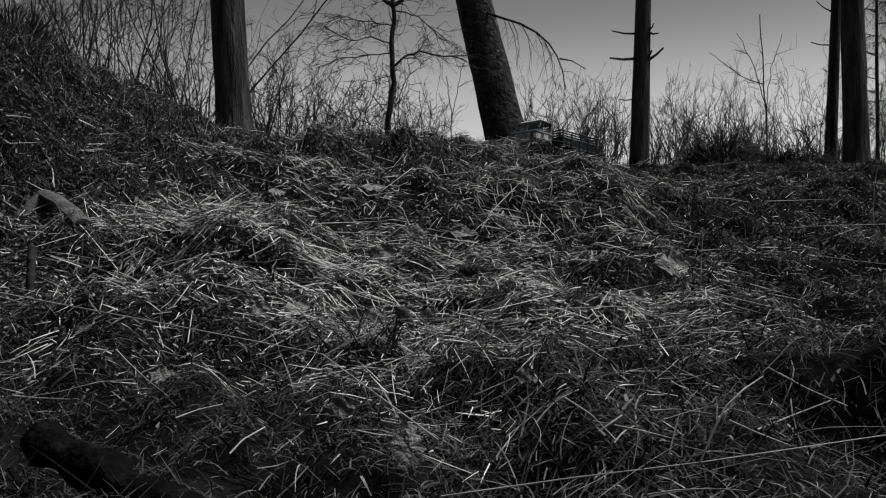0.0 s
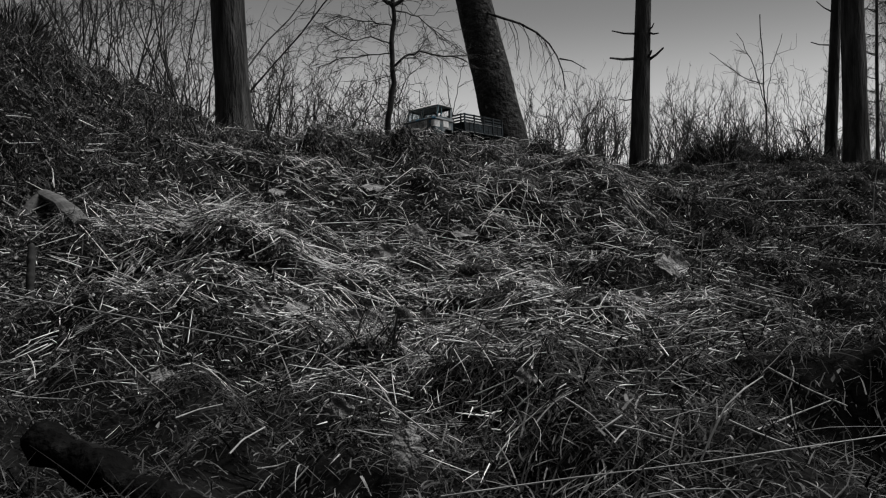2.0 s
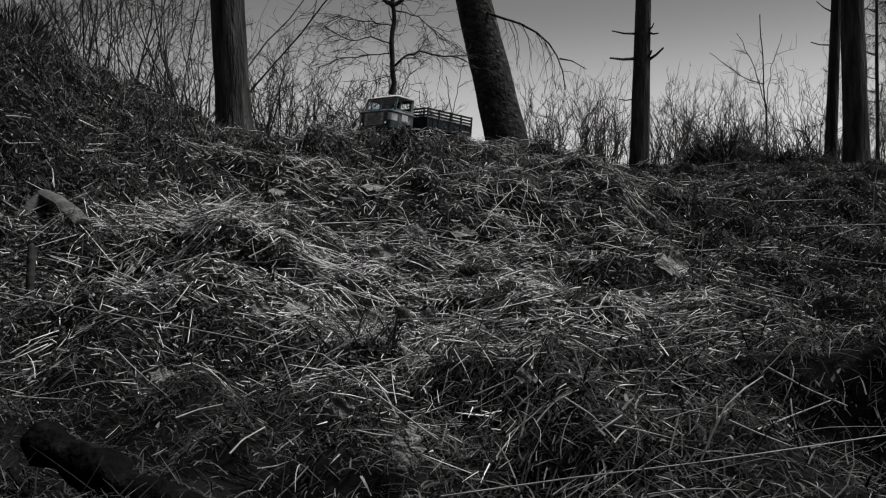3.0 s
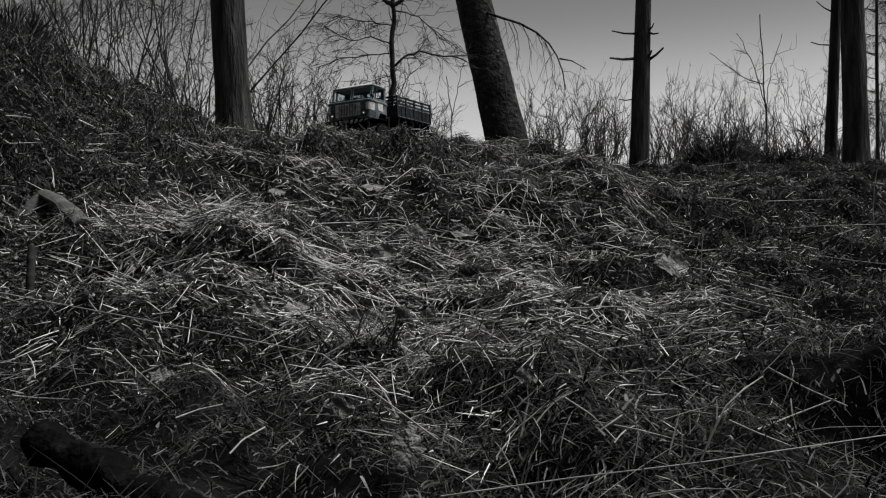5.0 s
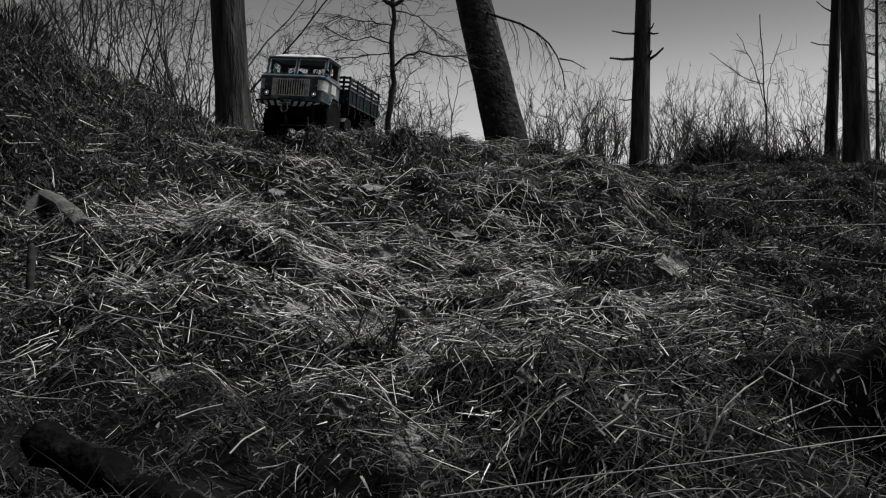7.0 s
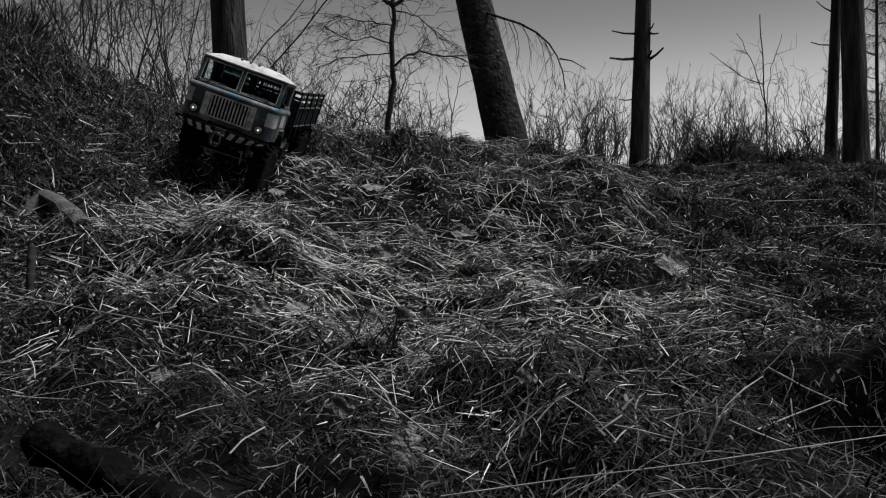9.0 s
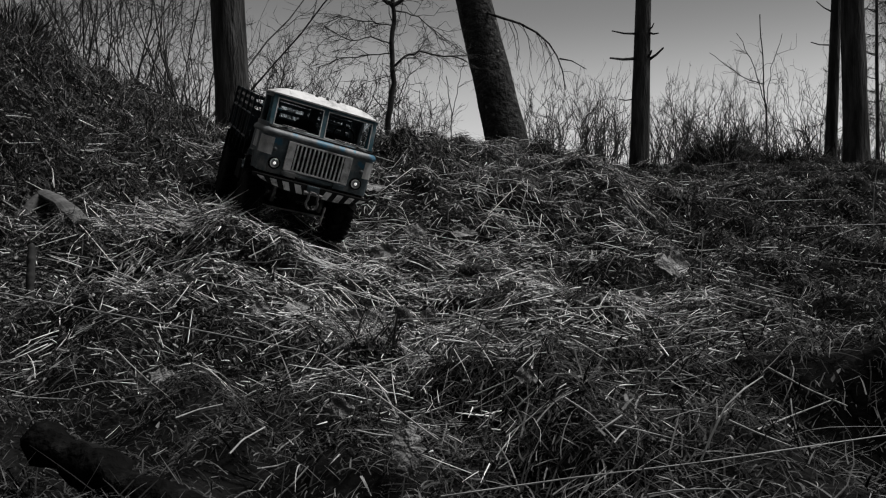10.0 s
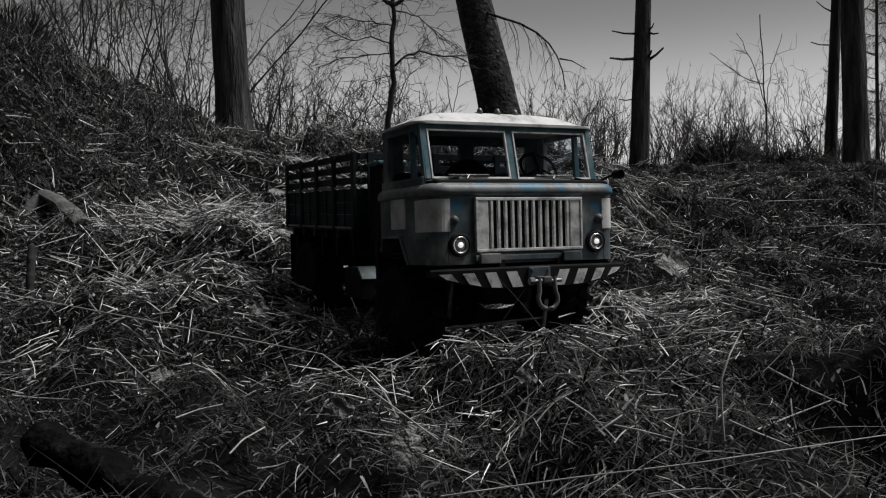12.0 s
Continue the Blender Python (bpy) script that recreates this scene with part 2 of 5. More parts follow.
def fast_mesh(name, verts, faces, material, smooth=True):
    """One mesh from arrays of places and of equal-sided faces."""
    verts, faces = np.asarray(verts, dtype=np.float32).reshape(-1, 3), np.asarray(faces, dtype=np.int32)
    k = faces.shape[1]
    me = bpy.data.meshes.new(name)
    me.vertices.add(len(verts))
    me.vertices.foreach_set("co", verts.ravel())
    me.loops.add(faces.size)
    me.loops.foreach_set("vertex_index", faces.ravel())
    me.polygons.add(len(faces))
    me.polygons.foreach_set("loop_start", np.arange(0, faces.size, k, dtype=np.int32))
    me.polygons.foreach_set("use_smooth", np.full(len(faces), smooth))
    me.materials.append(material)
    me.update(calc_edges=True)
    return me


class Tubes:
    """Gathers tapered tubes along paths into one mesh."""
    def __init__(self):
        self.v, self.f, self.n = [], [], 0

    def add(self, pts, radii, sides=3):
        pts = np.asarray(pts, dtype=float)
        radii = np.broadcast_to(np.asarray(radii, dtype=float), (len(pts),))
        d = np.gradient(pts, axis=0)
        d /= np.linalg.norm(d, axis=1, keepdims=True) + 1e-12
        up = np.array((0.0, 0, 1)) if abs(d[0, 2]) < 0.9 else np.array((1.0, 0, 0))
        u = np.cross(d, up)
        u /= np.linalg.norm(u, axis=1, keepdims=True) + 1e-12
        w = np.cross(d, u)
        t = np.arange(sides) * 2 * np.pi / sides
        ring = pts[:, None] + radii[:, None, None] * (u[:, None] * np.cos(t)[None, :, None] + w[:, None] * np.sin(t)[None, :, None])
        self.v.append(ring.reshape(-1, 3))
        i, k = np.meshgrid(np.arange(len(pts) - 1), np.arange(sides), indexing="ij")
        a, b = i * sides + k, i * sides + (k + 1) % sides
        self.f.append(np.stack([a, b, b + sides, a + sides], -1).reshape(-1, 4) + self.n)
        self.n += len(pts) * sides

    def mesh(self, name, material):
        return fast_mesh(name, np.concatenate(self.v), np.concatenate(self.f), material)


rng = np.random.default_rng(7)


# ---------------------------------------------------------------- ground
def ease(a, b, x):
    t = np.clip((x - a) / (b - a), 0, 1)
    return t * t * (3 - 2 * t)


PROFILE_Y = (-40, -0.6, 0.4, 0.9, 1.2, 1.5, 1.75, 2.0, 2.3, 2.6, 2.8, 3.2, 3.6, 4.2, 5.0, 6.5, 9, 14, 30, 80, 600)
PROFILE_Z = (-2.0, -0.18, -0.15, -0.120, -0.124, -0.06, 0.003, 0.085, 0.18, 0.275, 0.315, 0.35, 0.385, 0.41, 0.43, 0.42, 0.36, 0.2, -0.6, -3.0, -14.0)
WAVES = [(rng.uniform(0, 2 * np.pi), rng.uniform(0, 2 * np.pi), w, a) for w, a in ((1.3, 0.012), (0.9, 0.01), (0.55, 0.009), (0.4, 0.008), (0.27, 0.009), (0.19, 0.008), (0.13, 0.0055), (0.09, 0.004)) for _ in range(2)]


def height(x, y):
    """The lie of the land: a slope up to a crest, a bank on one side, a hollow on the other."""
    x, y = np.asarray(x, dtype=float), np.asarray(y, dtype=float)
    z = np.zeros(np.broadcast(x, y).shape)
    for dy in (-0.12, -0.06, 0.0, 0.06, 0.12):
        z = z + np.interp(y + dy, PROFILE_Y, PROFILE_Z) / 5
    z = z + 0.16 * ease(0.9, 1.9, y) * (1 - ease(2.3, 3.0, y)) * np.clip(-0.35 - x, -0.6, 0.9)
    bank = ease(0.62, 1.75, -x) * (0.25 + 0.75 * ease(0.5, 2.2, y))
    z = z + 0.40 * bank * (1 - ease(5, 14, y)) + 0.25 * ease(1.6, 3.6, -x) * ease(1.0, 3.0, y) * (1 - ease(6, 16, y))
    z = z - 0.10 * ease(0.35, 0.95, x) * ease(1.9, 2.7, y) * (1 - ease(3.3, 4.4, y))
    z = z - 0.04 * ease(-0.15, 0.4, x) * ease(2.3, 2.9, y) * (1 - ease(5, 6.5, y))
    z = z + 0.12 * ease(0.7, 1.8, x) * ease(4.0, 6.2, y) * (1 - ease(9, 20, y))
    z = z - 0.06 * np.exp(-((x - 0.66) ** 2 / 0.03 + (y - 2.35) ** 2 / 0.09))
    z = z + 0.03 * np.exp(-((x + 0.05) ** 2 / 0.25 + (y - 3.1) ** 2 / 0.05))
    z = z - 0.052 * np.exp(-((x + 0.04) ** 2 / 0.012 + (y - 1.2) ** 2 / 0.010)) - 0.038 * np.exp(-((x + 0.17) ** 2 / 0.006 + (y - 1.23) ** 2 / 0.008))
    z = z + 0.058 * np.exp(-((x + 0.26) ** 2 + (y - 1.76) ** 2) / 0.006) + 0.036 * np.exp(-((x + 0.42) ** 2 + (y - 1.74) ** 2) / 0.006)
    z = z + 0.028 * np.exp(-((x - 0.36) ** 2 / 0.05 + (y - 4.1) ** 2 / 0.05))
    z = z + 0.060 * np.exp(-((x + 0.2) ** 2 / 0.07 + (y - 2.72) ** 2 / 0.02))
    z = z + 0.035 * np.exp(-((x + 0.48) ** 2 / 0.02 + (y - 1.60) ** 2 / 0.012))
    z = z + 0.055 * np.exp(-((x + 0.29) ** 2 / 0.020 + (y - 1.46) ** 2 / 0.018)) + 0.03 * np.exp(-((x + 0.19) ** 2 / 0.008 + (y - 1.38) ** 2 / 0.012))
    z = z + 0.045 * np.exp(-((x + 0.25) ** 2 / 0.01 + (y - 1.22) ** 2 / 0.006)) + 0.035 * np.exp(-((x - 0.03) ** 2 / 0.03 + (y - 0.78) ** 2 / 0.004))
    z = z - 0.10 * np.exp(-((x - 0.60) ** 2 / 0.004 + (y - 2.32) ** 2 / 0.012))
    z = z + 0.055 * np.exp(-((x + 0.06) ** 2 / 0.005 + (y - 0.925) ** 2 / 0.0016))
    near = (1 - ease(2.3, 4.2, np.abs(x))) * (1 - ease(5.2, 8, y)) * ease(-0.8, 0.2, y)
    for turn, phase, wave, amp in WAVES:
        z = z + near * amp * np.sin((x * np.cos(turn) + y * np.sin(turn)) * 2 * np.pi / wave + phase)
    return z


def graded(lo, fine_lo, fine_hi, hi, step, grow=1.22):
    mid = list(np.arange(fine_lo, fine_hi + step / 2, step))
    s, v, up = step, fine_hi, []
    while v < hi:
        s *= grow
        v += s
        up.append(v)
    s, v, down = step, fine_lo, []
    while v > lo:
        s *= grow
        v -= s
        down.append(v)
    return np.array(down[::-1] + mid + up)


gx, gy = graded(-500, -2.2, 2.4, 500, 0.018), graded(-40, 0.3, 5.2, 600, 0.018)
X, Y = np.meshgrid(gx, gy)
i, k = np.meshgrid(np.arange(len(gy) - 1), np.arange(len(gx) - 1), indexing="ij")
q = i * len(gx) + k
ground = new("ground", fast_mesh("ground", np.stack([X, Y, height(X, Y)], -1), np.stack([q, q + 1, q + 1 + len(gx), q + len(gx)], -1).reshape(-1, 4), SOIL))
tagged(ground, "dark humus slope rising to a grassy crest", "ground", kind="structure")

# unseen dark wall added to close the place behind the viewer and dim skylight
n_a, n_z = 90, 16
aa, zz = np.meshgrid(np.radians(np.linspace(115, 290, n_a)), np.linspace(0, 1, n_z))
tall = 8.5 + 1.2 * np.sin(aa * 9) + 0.8 * np.sin(aa * 23 + 1) + 0.5 * np.sin(aa * 51)
rad = 9.0 + 0.5 * np.sin(aa * 14 + zz * 5) + 0.25 * np.sin(aa * 37 + zz * 11)
bx, by = rad * np.sin(aa), rad * np.cos(aa)
i, k = np.meshgrid(np.arange(n_z - 1), np.arange(n_a - 1), indexing="ij")
q = i * n_a + k
sky_blocker = new("backdrop", fast_mesh("backdrop", np.stack([bx, by, height(bx, by) - 0.3 + zz * tall], -1), np.stack([q, q + 1, q + 1 + n_a, q + n_a], -1).reshape(-1, 4), HEATH))
tagged(sky_blocker, "unseen wood edge added behind the viewer to block sky light", "wood", kind="structure")


# ---------------------------------------------------------------- straw, grass and moss
def blades(n, x, y, turn, length, width, lift, arch, rise, tube, segs=3, curl=0.35):
    """n stems or blades at x, y that run along turn, lying on the ground, lifted by lift (slope) and bent by arch. Returns places and faces."""
    s = np.linspace(0, 1, segs + 1)[None, :]
    bend = rng.normal(0, curl, n)[:, None] * s
    d = s * length[:, None]
    px = x[:, None] + d * np.cos(turn[:, None] + bend)
    py = y[:, None] + d * np.sin(turn[:, None] + bend)
    lying = np.clip(1 - np.abs(lift)[:, None] * 1.2, 0, 1)
    lie = height(px, py)
    if tube:                                            # stiff stems bridge the bumps
        lie = lie[:, :1] + (lie[:, -1:] - lie[:, :1]) * s + 0.3 * np.maximum(lie - lie[:, :1] - (lie[:, -1:] - lie[:, :1]) * s, 0)
    pz = lie * lying + height(x, y)[:, None] * (1 - lying) + rise[:, None] + lift[:, None] * d - arch[:, None] * d * s
    side = np.stack([-np.sin(turn), np.cos(turn), np.zeros(n)], -1)[:, None]
    taper = (1.0 - 0.75 * s ** 2)[..., None] * width[:, None, None] / 2
    mid = np.stack([px, py, pz], -1)
    if tube:
        up = np.array((0, 0, 1.0))[None, None]
        ring = np.stack([mid + side * taper, mid - side * taper * 0.5 + up * taper * 0.87, mid - side * taper * 0.5 - up * taper * 0.87], 2)
        c = 3
    else:
        twist = rng.uniform(-0.7, 0.7, n)[:, None, None] * np.array((0, 0, 1.0))
        ring = np.stack([mid + (side + twist) * taper, mid - (side + twist) * taper], 2)
        c = 2
    v = ring.reshape(-1, 3)
    base = (np.arange(n) * (segs + 1) * c)[:, None, None]
    i, k = np.meshgrid(np.arange(segs), np.arange(c if tube else 1), indexing="ij")
    a, b = i * c + k, i * c + (k + 1) % c
    f = (base + np.stack([a, b, b + c, a + c], -1).reshape(1, -1, 4)).reshape(-1, 4)
    return v, f


def scatter(n, far=6.3, near=0.42, wide=0.62):
    """Places over the slope, denser close by."""
    d = near * (far / near) ** rng.uniform(0, 1, n)
    x = d * rng.uniform(-wide, wide, n)
    return x, d


def strewn(x, y):
    """How thick the pale straw lies: a swath down the middle of the slope, little on the mossy sides and near the log,
    thinned further to darken the view's edges.
    """
    u = x / y
    core = np.exp(-np.abs((u - 0.01) / 0.4) ** 3)
    band = (0.07 + 0.93 * ease(0.62, 1.05, y)) * (1 - 0.4 * ease(1.9, 2.7, y))
    dark = (1 - 0.75 * ease(0.3, 0.5, -u) * ease(1.7, 2.2, y)) * (1 - 0.8 * ease(0.1, 0.36, -u) * (1 - ease(0.55, 1.0, y)) - (0.8 - 0.3 * ease(1.3, 2.0, y)) * ease(0.2, 0.36, u))
    patch = 0.5 + 0.5 * np.sin(x * 9 + 3 * np.sin(y * 5)) * np.sin(y * 7 + 2 * np.sin(x * 6))
    fine = 0.5 + 0.5 * np.sin(x * 31 + 2 * np.sin(y * 23)) * np.sin(y * 27 + 2 * np.sin(x * 19))
    return np.clip(core * band * dark * (0.1 + 1.05 * patch) * (0.35 + 1.1 * fine), 0.004, 1)


def litter(name, label, material, n, lengths, widths, lifts, tube, keep=None, along=None, arch=0.0, rise=(0.0, 0.012), far=6.3, segs=3, category="grass", bow=0.07):
    x, y = scatter(n, far)
    if keep is not None:
        ok = rng.uniform(0, 1, n) < keep(x, y)
        x, y = x[ok], y[ok]
    n = len(x)
    reach = np.clip(y / 1.3, 0.8, 1.1)
    turn = rng.uniform(0, 2 * np.pi, n) if along is None else along(x, y) + rng.normal(0, 1.5, n) + np.pi * rng.integers(0, 2, n)
    length = reach * rng.uniform(*lengths, n) * (0.45 + 1.5 * rng.uniform(0, 1, n) ** 3)
    size = np.clip(y / 1.5, 0.55, 0.9)
    v, f = blades(n, x, y, turn, length, rng.uniform(*widths, n) * size, np.abs(rng.normal(lifts, lifts * 0.8 + 0.02, n)), rng.uniform(0, arch + 1e-6, n), rng.uniform(*rise, n), tube, segs, bow if tube else 0.3)
    return tagged(new(name, fast_mesh(name, v, f, material, smooth=tube)), label, category, kind="stuff")


def flow(x, y):
    return -0.25 - 0.5 * x + 0.5 * np.sin(x * 4 + y * 3)


def dim_edges(x, y):
    """Thins litter in the near corner and far out beyond the hollow, imitating darkening at the view's edges."""
    u = x / y
    return (1 - 0.92 * ease(0.12, 0.38, -u) * (1 - ease(0.66, 1.0, y))) * (1 - 0.75 * ease(0.3, 0.46, u) * (1 - ease(1.4, 2.1, y))) * (0.1 + 0.9 * ease(0.58, 0.95, y + 0.23 * ease(-0.14, 0.06, u) * (1 - 0.4 * ease(0.22, 0.4, u))))


litter("moss_carpet", "short dark moss and fine dead stems over the slope", MOSS, 230000, (0.007, 0.018), (0.0010, 0.0025), 0.5, False, keep=lambda x, y: 0.2 + 0.8 * dim_edges(x, y), arch=0.5, segs=2, category="moss")
litter("dead_grass", "matted dark dead grass blades over the slope", GRASS, 70000, (0.02, 0.06), (0.0009, 0.0021), 0.15, False, keep=lambda x, y: (0.1 + 0.6 * strewn(x, y) ** 0.5 + 0.3 * ease(0.9, 1.7, y)) * dim_edges(x, y), along=flow, arch=0.3, rise=(0.0, 0.014))
litter("leaf_crumbs", "dark broken leaf crumbs and moss flakes on the soil", CRUMB, 90000, (0.004, 0.013), (0.002, 0.006), 0.35, False, keep=lambda x, y: (0.08 + 0.92 * ease(0.75, 1.2, y)) * dim_edges(x, y), arch=0.6, rise=(0.003, 0.018), segs=2, category="leaf litter")
litter("crest_moss", "soft dry moss and leaf scraps on the crest and bank", DRYMOSS, 60000, (0.006, 0.016), (0.003, 0.007), 0.6, False, keep=lambda x, y: ease(1.8, 2.5, y) * (1 - 0.15 * ease(0.25, 0.4, x / y)), arch=0.9, rise=(0.0, 0.016), segs=2, category="moss")
litter("straw_litter", "pale broken straw strewn over the slope", STRAW, 125000, (0.011, 0.038), (0.0016, 0.0034), 0.14, True, keep=lambda x, y: strewn(x, y) * dim_edges(x, y) * (1 - 0.5 * ease(1.7, 2.6, y)), along=flow, rise=(0.008, 0.028), segs=2, category="straw", bow=0.1)
litter("straw_hair", "fine pale grass hairs tangled in the litter", STRAW, 18000, (0.025, 0.06), (0.0008, 0.0014), 0.1, True, keep=lambda x, y: (0.05 + 0.95 * strewn(x, y)) * dim_edges(x, y), along=flow, rise=(0.010, 0.030), category="straw", bow=0.25)
litter("straw_stems", "longer pale dry grass stems lying crosswise", STRAW, 3600, (0.05, 0.13), (0.0014, 0.0026), 0.08, True, keep=lambda x, y: (0.03 + 0.97 * strewn(x, y)) * dim_edges(x, y), along=flow, rise=(0.014, 0.034), category="straw", bow=0.06)
litter("near_blades", "long arching dead grass blades in dark moss", GRASS, 14000, (0.02, 0.06), (0.0014, 0.003), 0.5, False, keep=lambda x, y: (1 - ease(0.62, 0.95, y)) * (0.12 + 0.88 * dim_edges(x, y)), arch=0.7, rise=(0.0, 0.01), segs=4)
litter("pale_near_blades", "half-pale dead grass blades arching over dark moss", DRYMOSS, 9000, (0.02, 0.055), (0.0012, 0.0024), 0.35, False, keep=lambda x, y: (1 - ease(0.65, 0.95, y)) * ease(-0.25, 0.0, x / y) * (1 - 0.7 * ease(0.3, 0.46, x / y)), arch=0.6, rise=(0.004, 0.02), segs=4)

# loose tussock where the slope flattens out before the camera
n = 420
cx, cy = rng.normal(-0.06, 0.05, n), rng.normal(0.935, 0.02, n)
for nm, label, material, lo, hi in (("dark_tussock", "dark tussock of dead grass on the lower slope", GRASS, 0, 230), ("pale_tussock", "dry pale blades standing in a tussock", DRYMOSS, 230, n)):
    k = hi - lo
    v, f = blades(k, cx[lo:hi], cy[lo:hi], rng.uniform(0, 2 * np.pi, k), rng.uniform(0.02, 0.055, k), rng.uniform(0.0012, 0.0024, k), np.abs(rng.normal(0.8, 0.5, k)), rng.uniform(0.0, 0.5, k), rng.uniform(0.0, 0.022, k), False, 4, 0.3)
    tagged(new(nm, fast_mesh(nm, v, f, material)), label, "grass", kind="stuff")

# grass combed down the shoulder of the crest towards the hollow
n = 600
cx, cy = rng.uniform(0.05, 0.66, n), rng.uniform(2.15, 2.95, n)
v, f = blades(n, cx, cy, -0.9 + 0.5 * (cx - 0.3) + rng.normal(0, 0.7, n), rng.uniform(0.02, 0.08, n), rng.uniform(0.0014, 0.0028, n), np.abs(rng.normal(0.15, 0.15, n)), rng.uniform(0.0, 0.5, n), rng.uniform(0.004, 0.03, n), True, 4, 0.2)
tagged(new("combed_grass", fast_mesh("combed_grass", v, f, STRAW)), "pale grass combed down the shoulder of the crest", "grass", kind="stuff")


# grass past the edges of the slope
n = 30000
ox, oy = rng.uniform(-3.6, 3.6, n), rng.uniform(-1.6, 7.0, n)
ok = (np.abs(ox) > 0.55 * oy) | (oy > 6)
ox, oy = ox[ok], oy[ok]
n = len(ox)
v, f = blades(n, ox, oy, rng.uniform(0, 6.28, n), rng.uniform(0.04, 0.11, n), rng.uniform(0.002, 0.004, n), rng.uniform(0.1, 1.2, n), rng.uniform(0, 0.8, n), np.zeros(n), False, 3)
tagged(new("outer_grass", fast_mesh("outer_grass", v, f, GRASS, False)), "dark dead grass round the slope", "grass", kind="stuff")

# a loose heap of straw on the ridge beside the wheel ruts
n = 700
hx, hy = rng.normal(-0.44, 0.09, n), rng.normal(1.62, 0.05, n)
v, f = blades(n, hx, hy, rng.uniform(0, 6.28, n), rng.uniform(0.025, 0.075, n), rng.uniform(0.0015, 0.003, n), np.abs(rng.normal(0.15, 0.25, n)), np.zeros(n), rng.uniform(0.005, 0.05, n) * np.exp(-((hx + 0.44) ** 2 / 0.025 + (hy - 1.62) ** 2 / 0.008)), True, 2, 0.08)
tagged(new("straw_heap", fast_mesh("straw_heap", v, f, STRAW)), "loose heap of pale straw beside the ruts", "straw", kind="stuff")


def tufts(name, label, material, count, where, tall, spread, per=26):
    x, y = where(count)
    cx, cy = np.repeat(x, per), np.repeat(y, per)
    n = len(cx)
    turn = rng.uniform(0, 2 * np.pi, n)
    r = np.abs(rng.normal(0, spread, n))
    length = rng.uniform(0.5, 1.0, n) * np.repeat(rng.uniform(*tall, count), per)
    v, f = blades(n, cx + r * np.cos(turn), cy + r * np.sin(turn), turn, length * 0.75, rng.uniform(0.0008, 0.0017, n) * np.clip(cy / 1.6, 0.8, 1.6), rng.uniform(0.2, 1.9, n), rng.uniform(0.3, 1.6, n), np.zeros(n), False, 4)
    return tagged(new(name, fast_mesh(name, v, f, material, smooth=False)), label, "grass", kind="stuff")


def on_crest(n):
    y = rng.uniform(2.5, 4.3, n)
    return y * rng.uniform(-0.5, 0.35, n), y


def on_bank(n):
    y = rng.uniform(1.5, 3.6, n)
    return y * rng.uniform(-0.62, -0.3, n), y


def on_side(n):
    y = rng.uniform(1.4, 6.2, n)
    return y * rng.uniform(0.12, 0.6, n), y


tufts("crest_tufts", "short dead grass and dry moss along the crest", DRYMOSS, 1300, on_crest, (0.012, 0.034), 0.03, 30)
tufts("mound_tufts", "dead grass tufts on the mound before the crest", DRYMOSS, 300, lambda n: (rng.uniform(-0.62, 0.3, n), rng.uniform(2.4, 2.95, n)), (0.025, 0.06), 0.025)
tufts("heap_tufts", "dead grass tufts standing in the straw heap", DRYMOSS, 34, lambda n: (rng.uniform(-0.54, -0.29, n), rng.uniform(1.62, 1.80, n)), (0.05, 0.09), 0.016, 20)
tufts("rut_tufts", "thin dead grass standing before the hollow in the straw", GRASS, 22, lambda n: (rng.uniform(-0.16, 0.22, n), rng.uniform(0.80, 0.89, n)), (0.045, 0.085), 0.012, 14)
tufts("log_grass", "dead grass standing round the rotting branch", GRASS, 26, lambda n: (rng.uniform(-0.27, -0.08, n), rng.uniform(0.43, 0.53, n)), (0.025, 0.05), 0.01, 9)
tufts("bank_tufts", "dark dead grass tufts on the bank", BANKGRASS, 1100, on_bank, (0.02, 0.06), 0.035, 40)
tufts("hollow_tufts", "dead grass tufts round the hollow", BANKGRASS, 1000, on_side, (0.02, 0.055), 0.04, 36)
tufts("bank_top_grass", "thin tall dead grass along the top of the bank", BANKGRASS, 260, lambda n: (lambda y: (y * rng.uniform(-0.5, -0.24, n), y))(rng.uniform(2.5, 3.7, n)), (0.06, 0.14), 0.03, 22)


# ---------------------------------------------------------------- trees
def at(px, py, d):
    """A place d metres ahead, by its bearing in the view's plan."""
    return np.array(((px - 784) / 1552 * d, d, (441 - py) / 1552 * d))


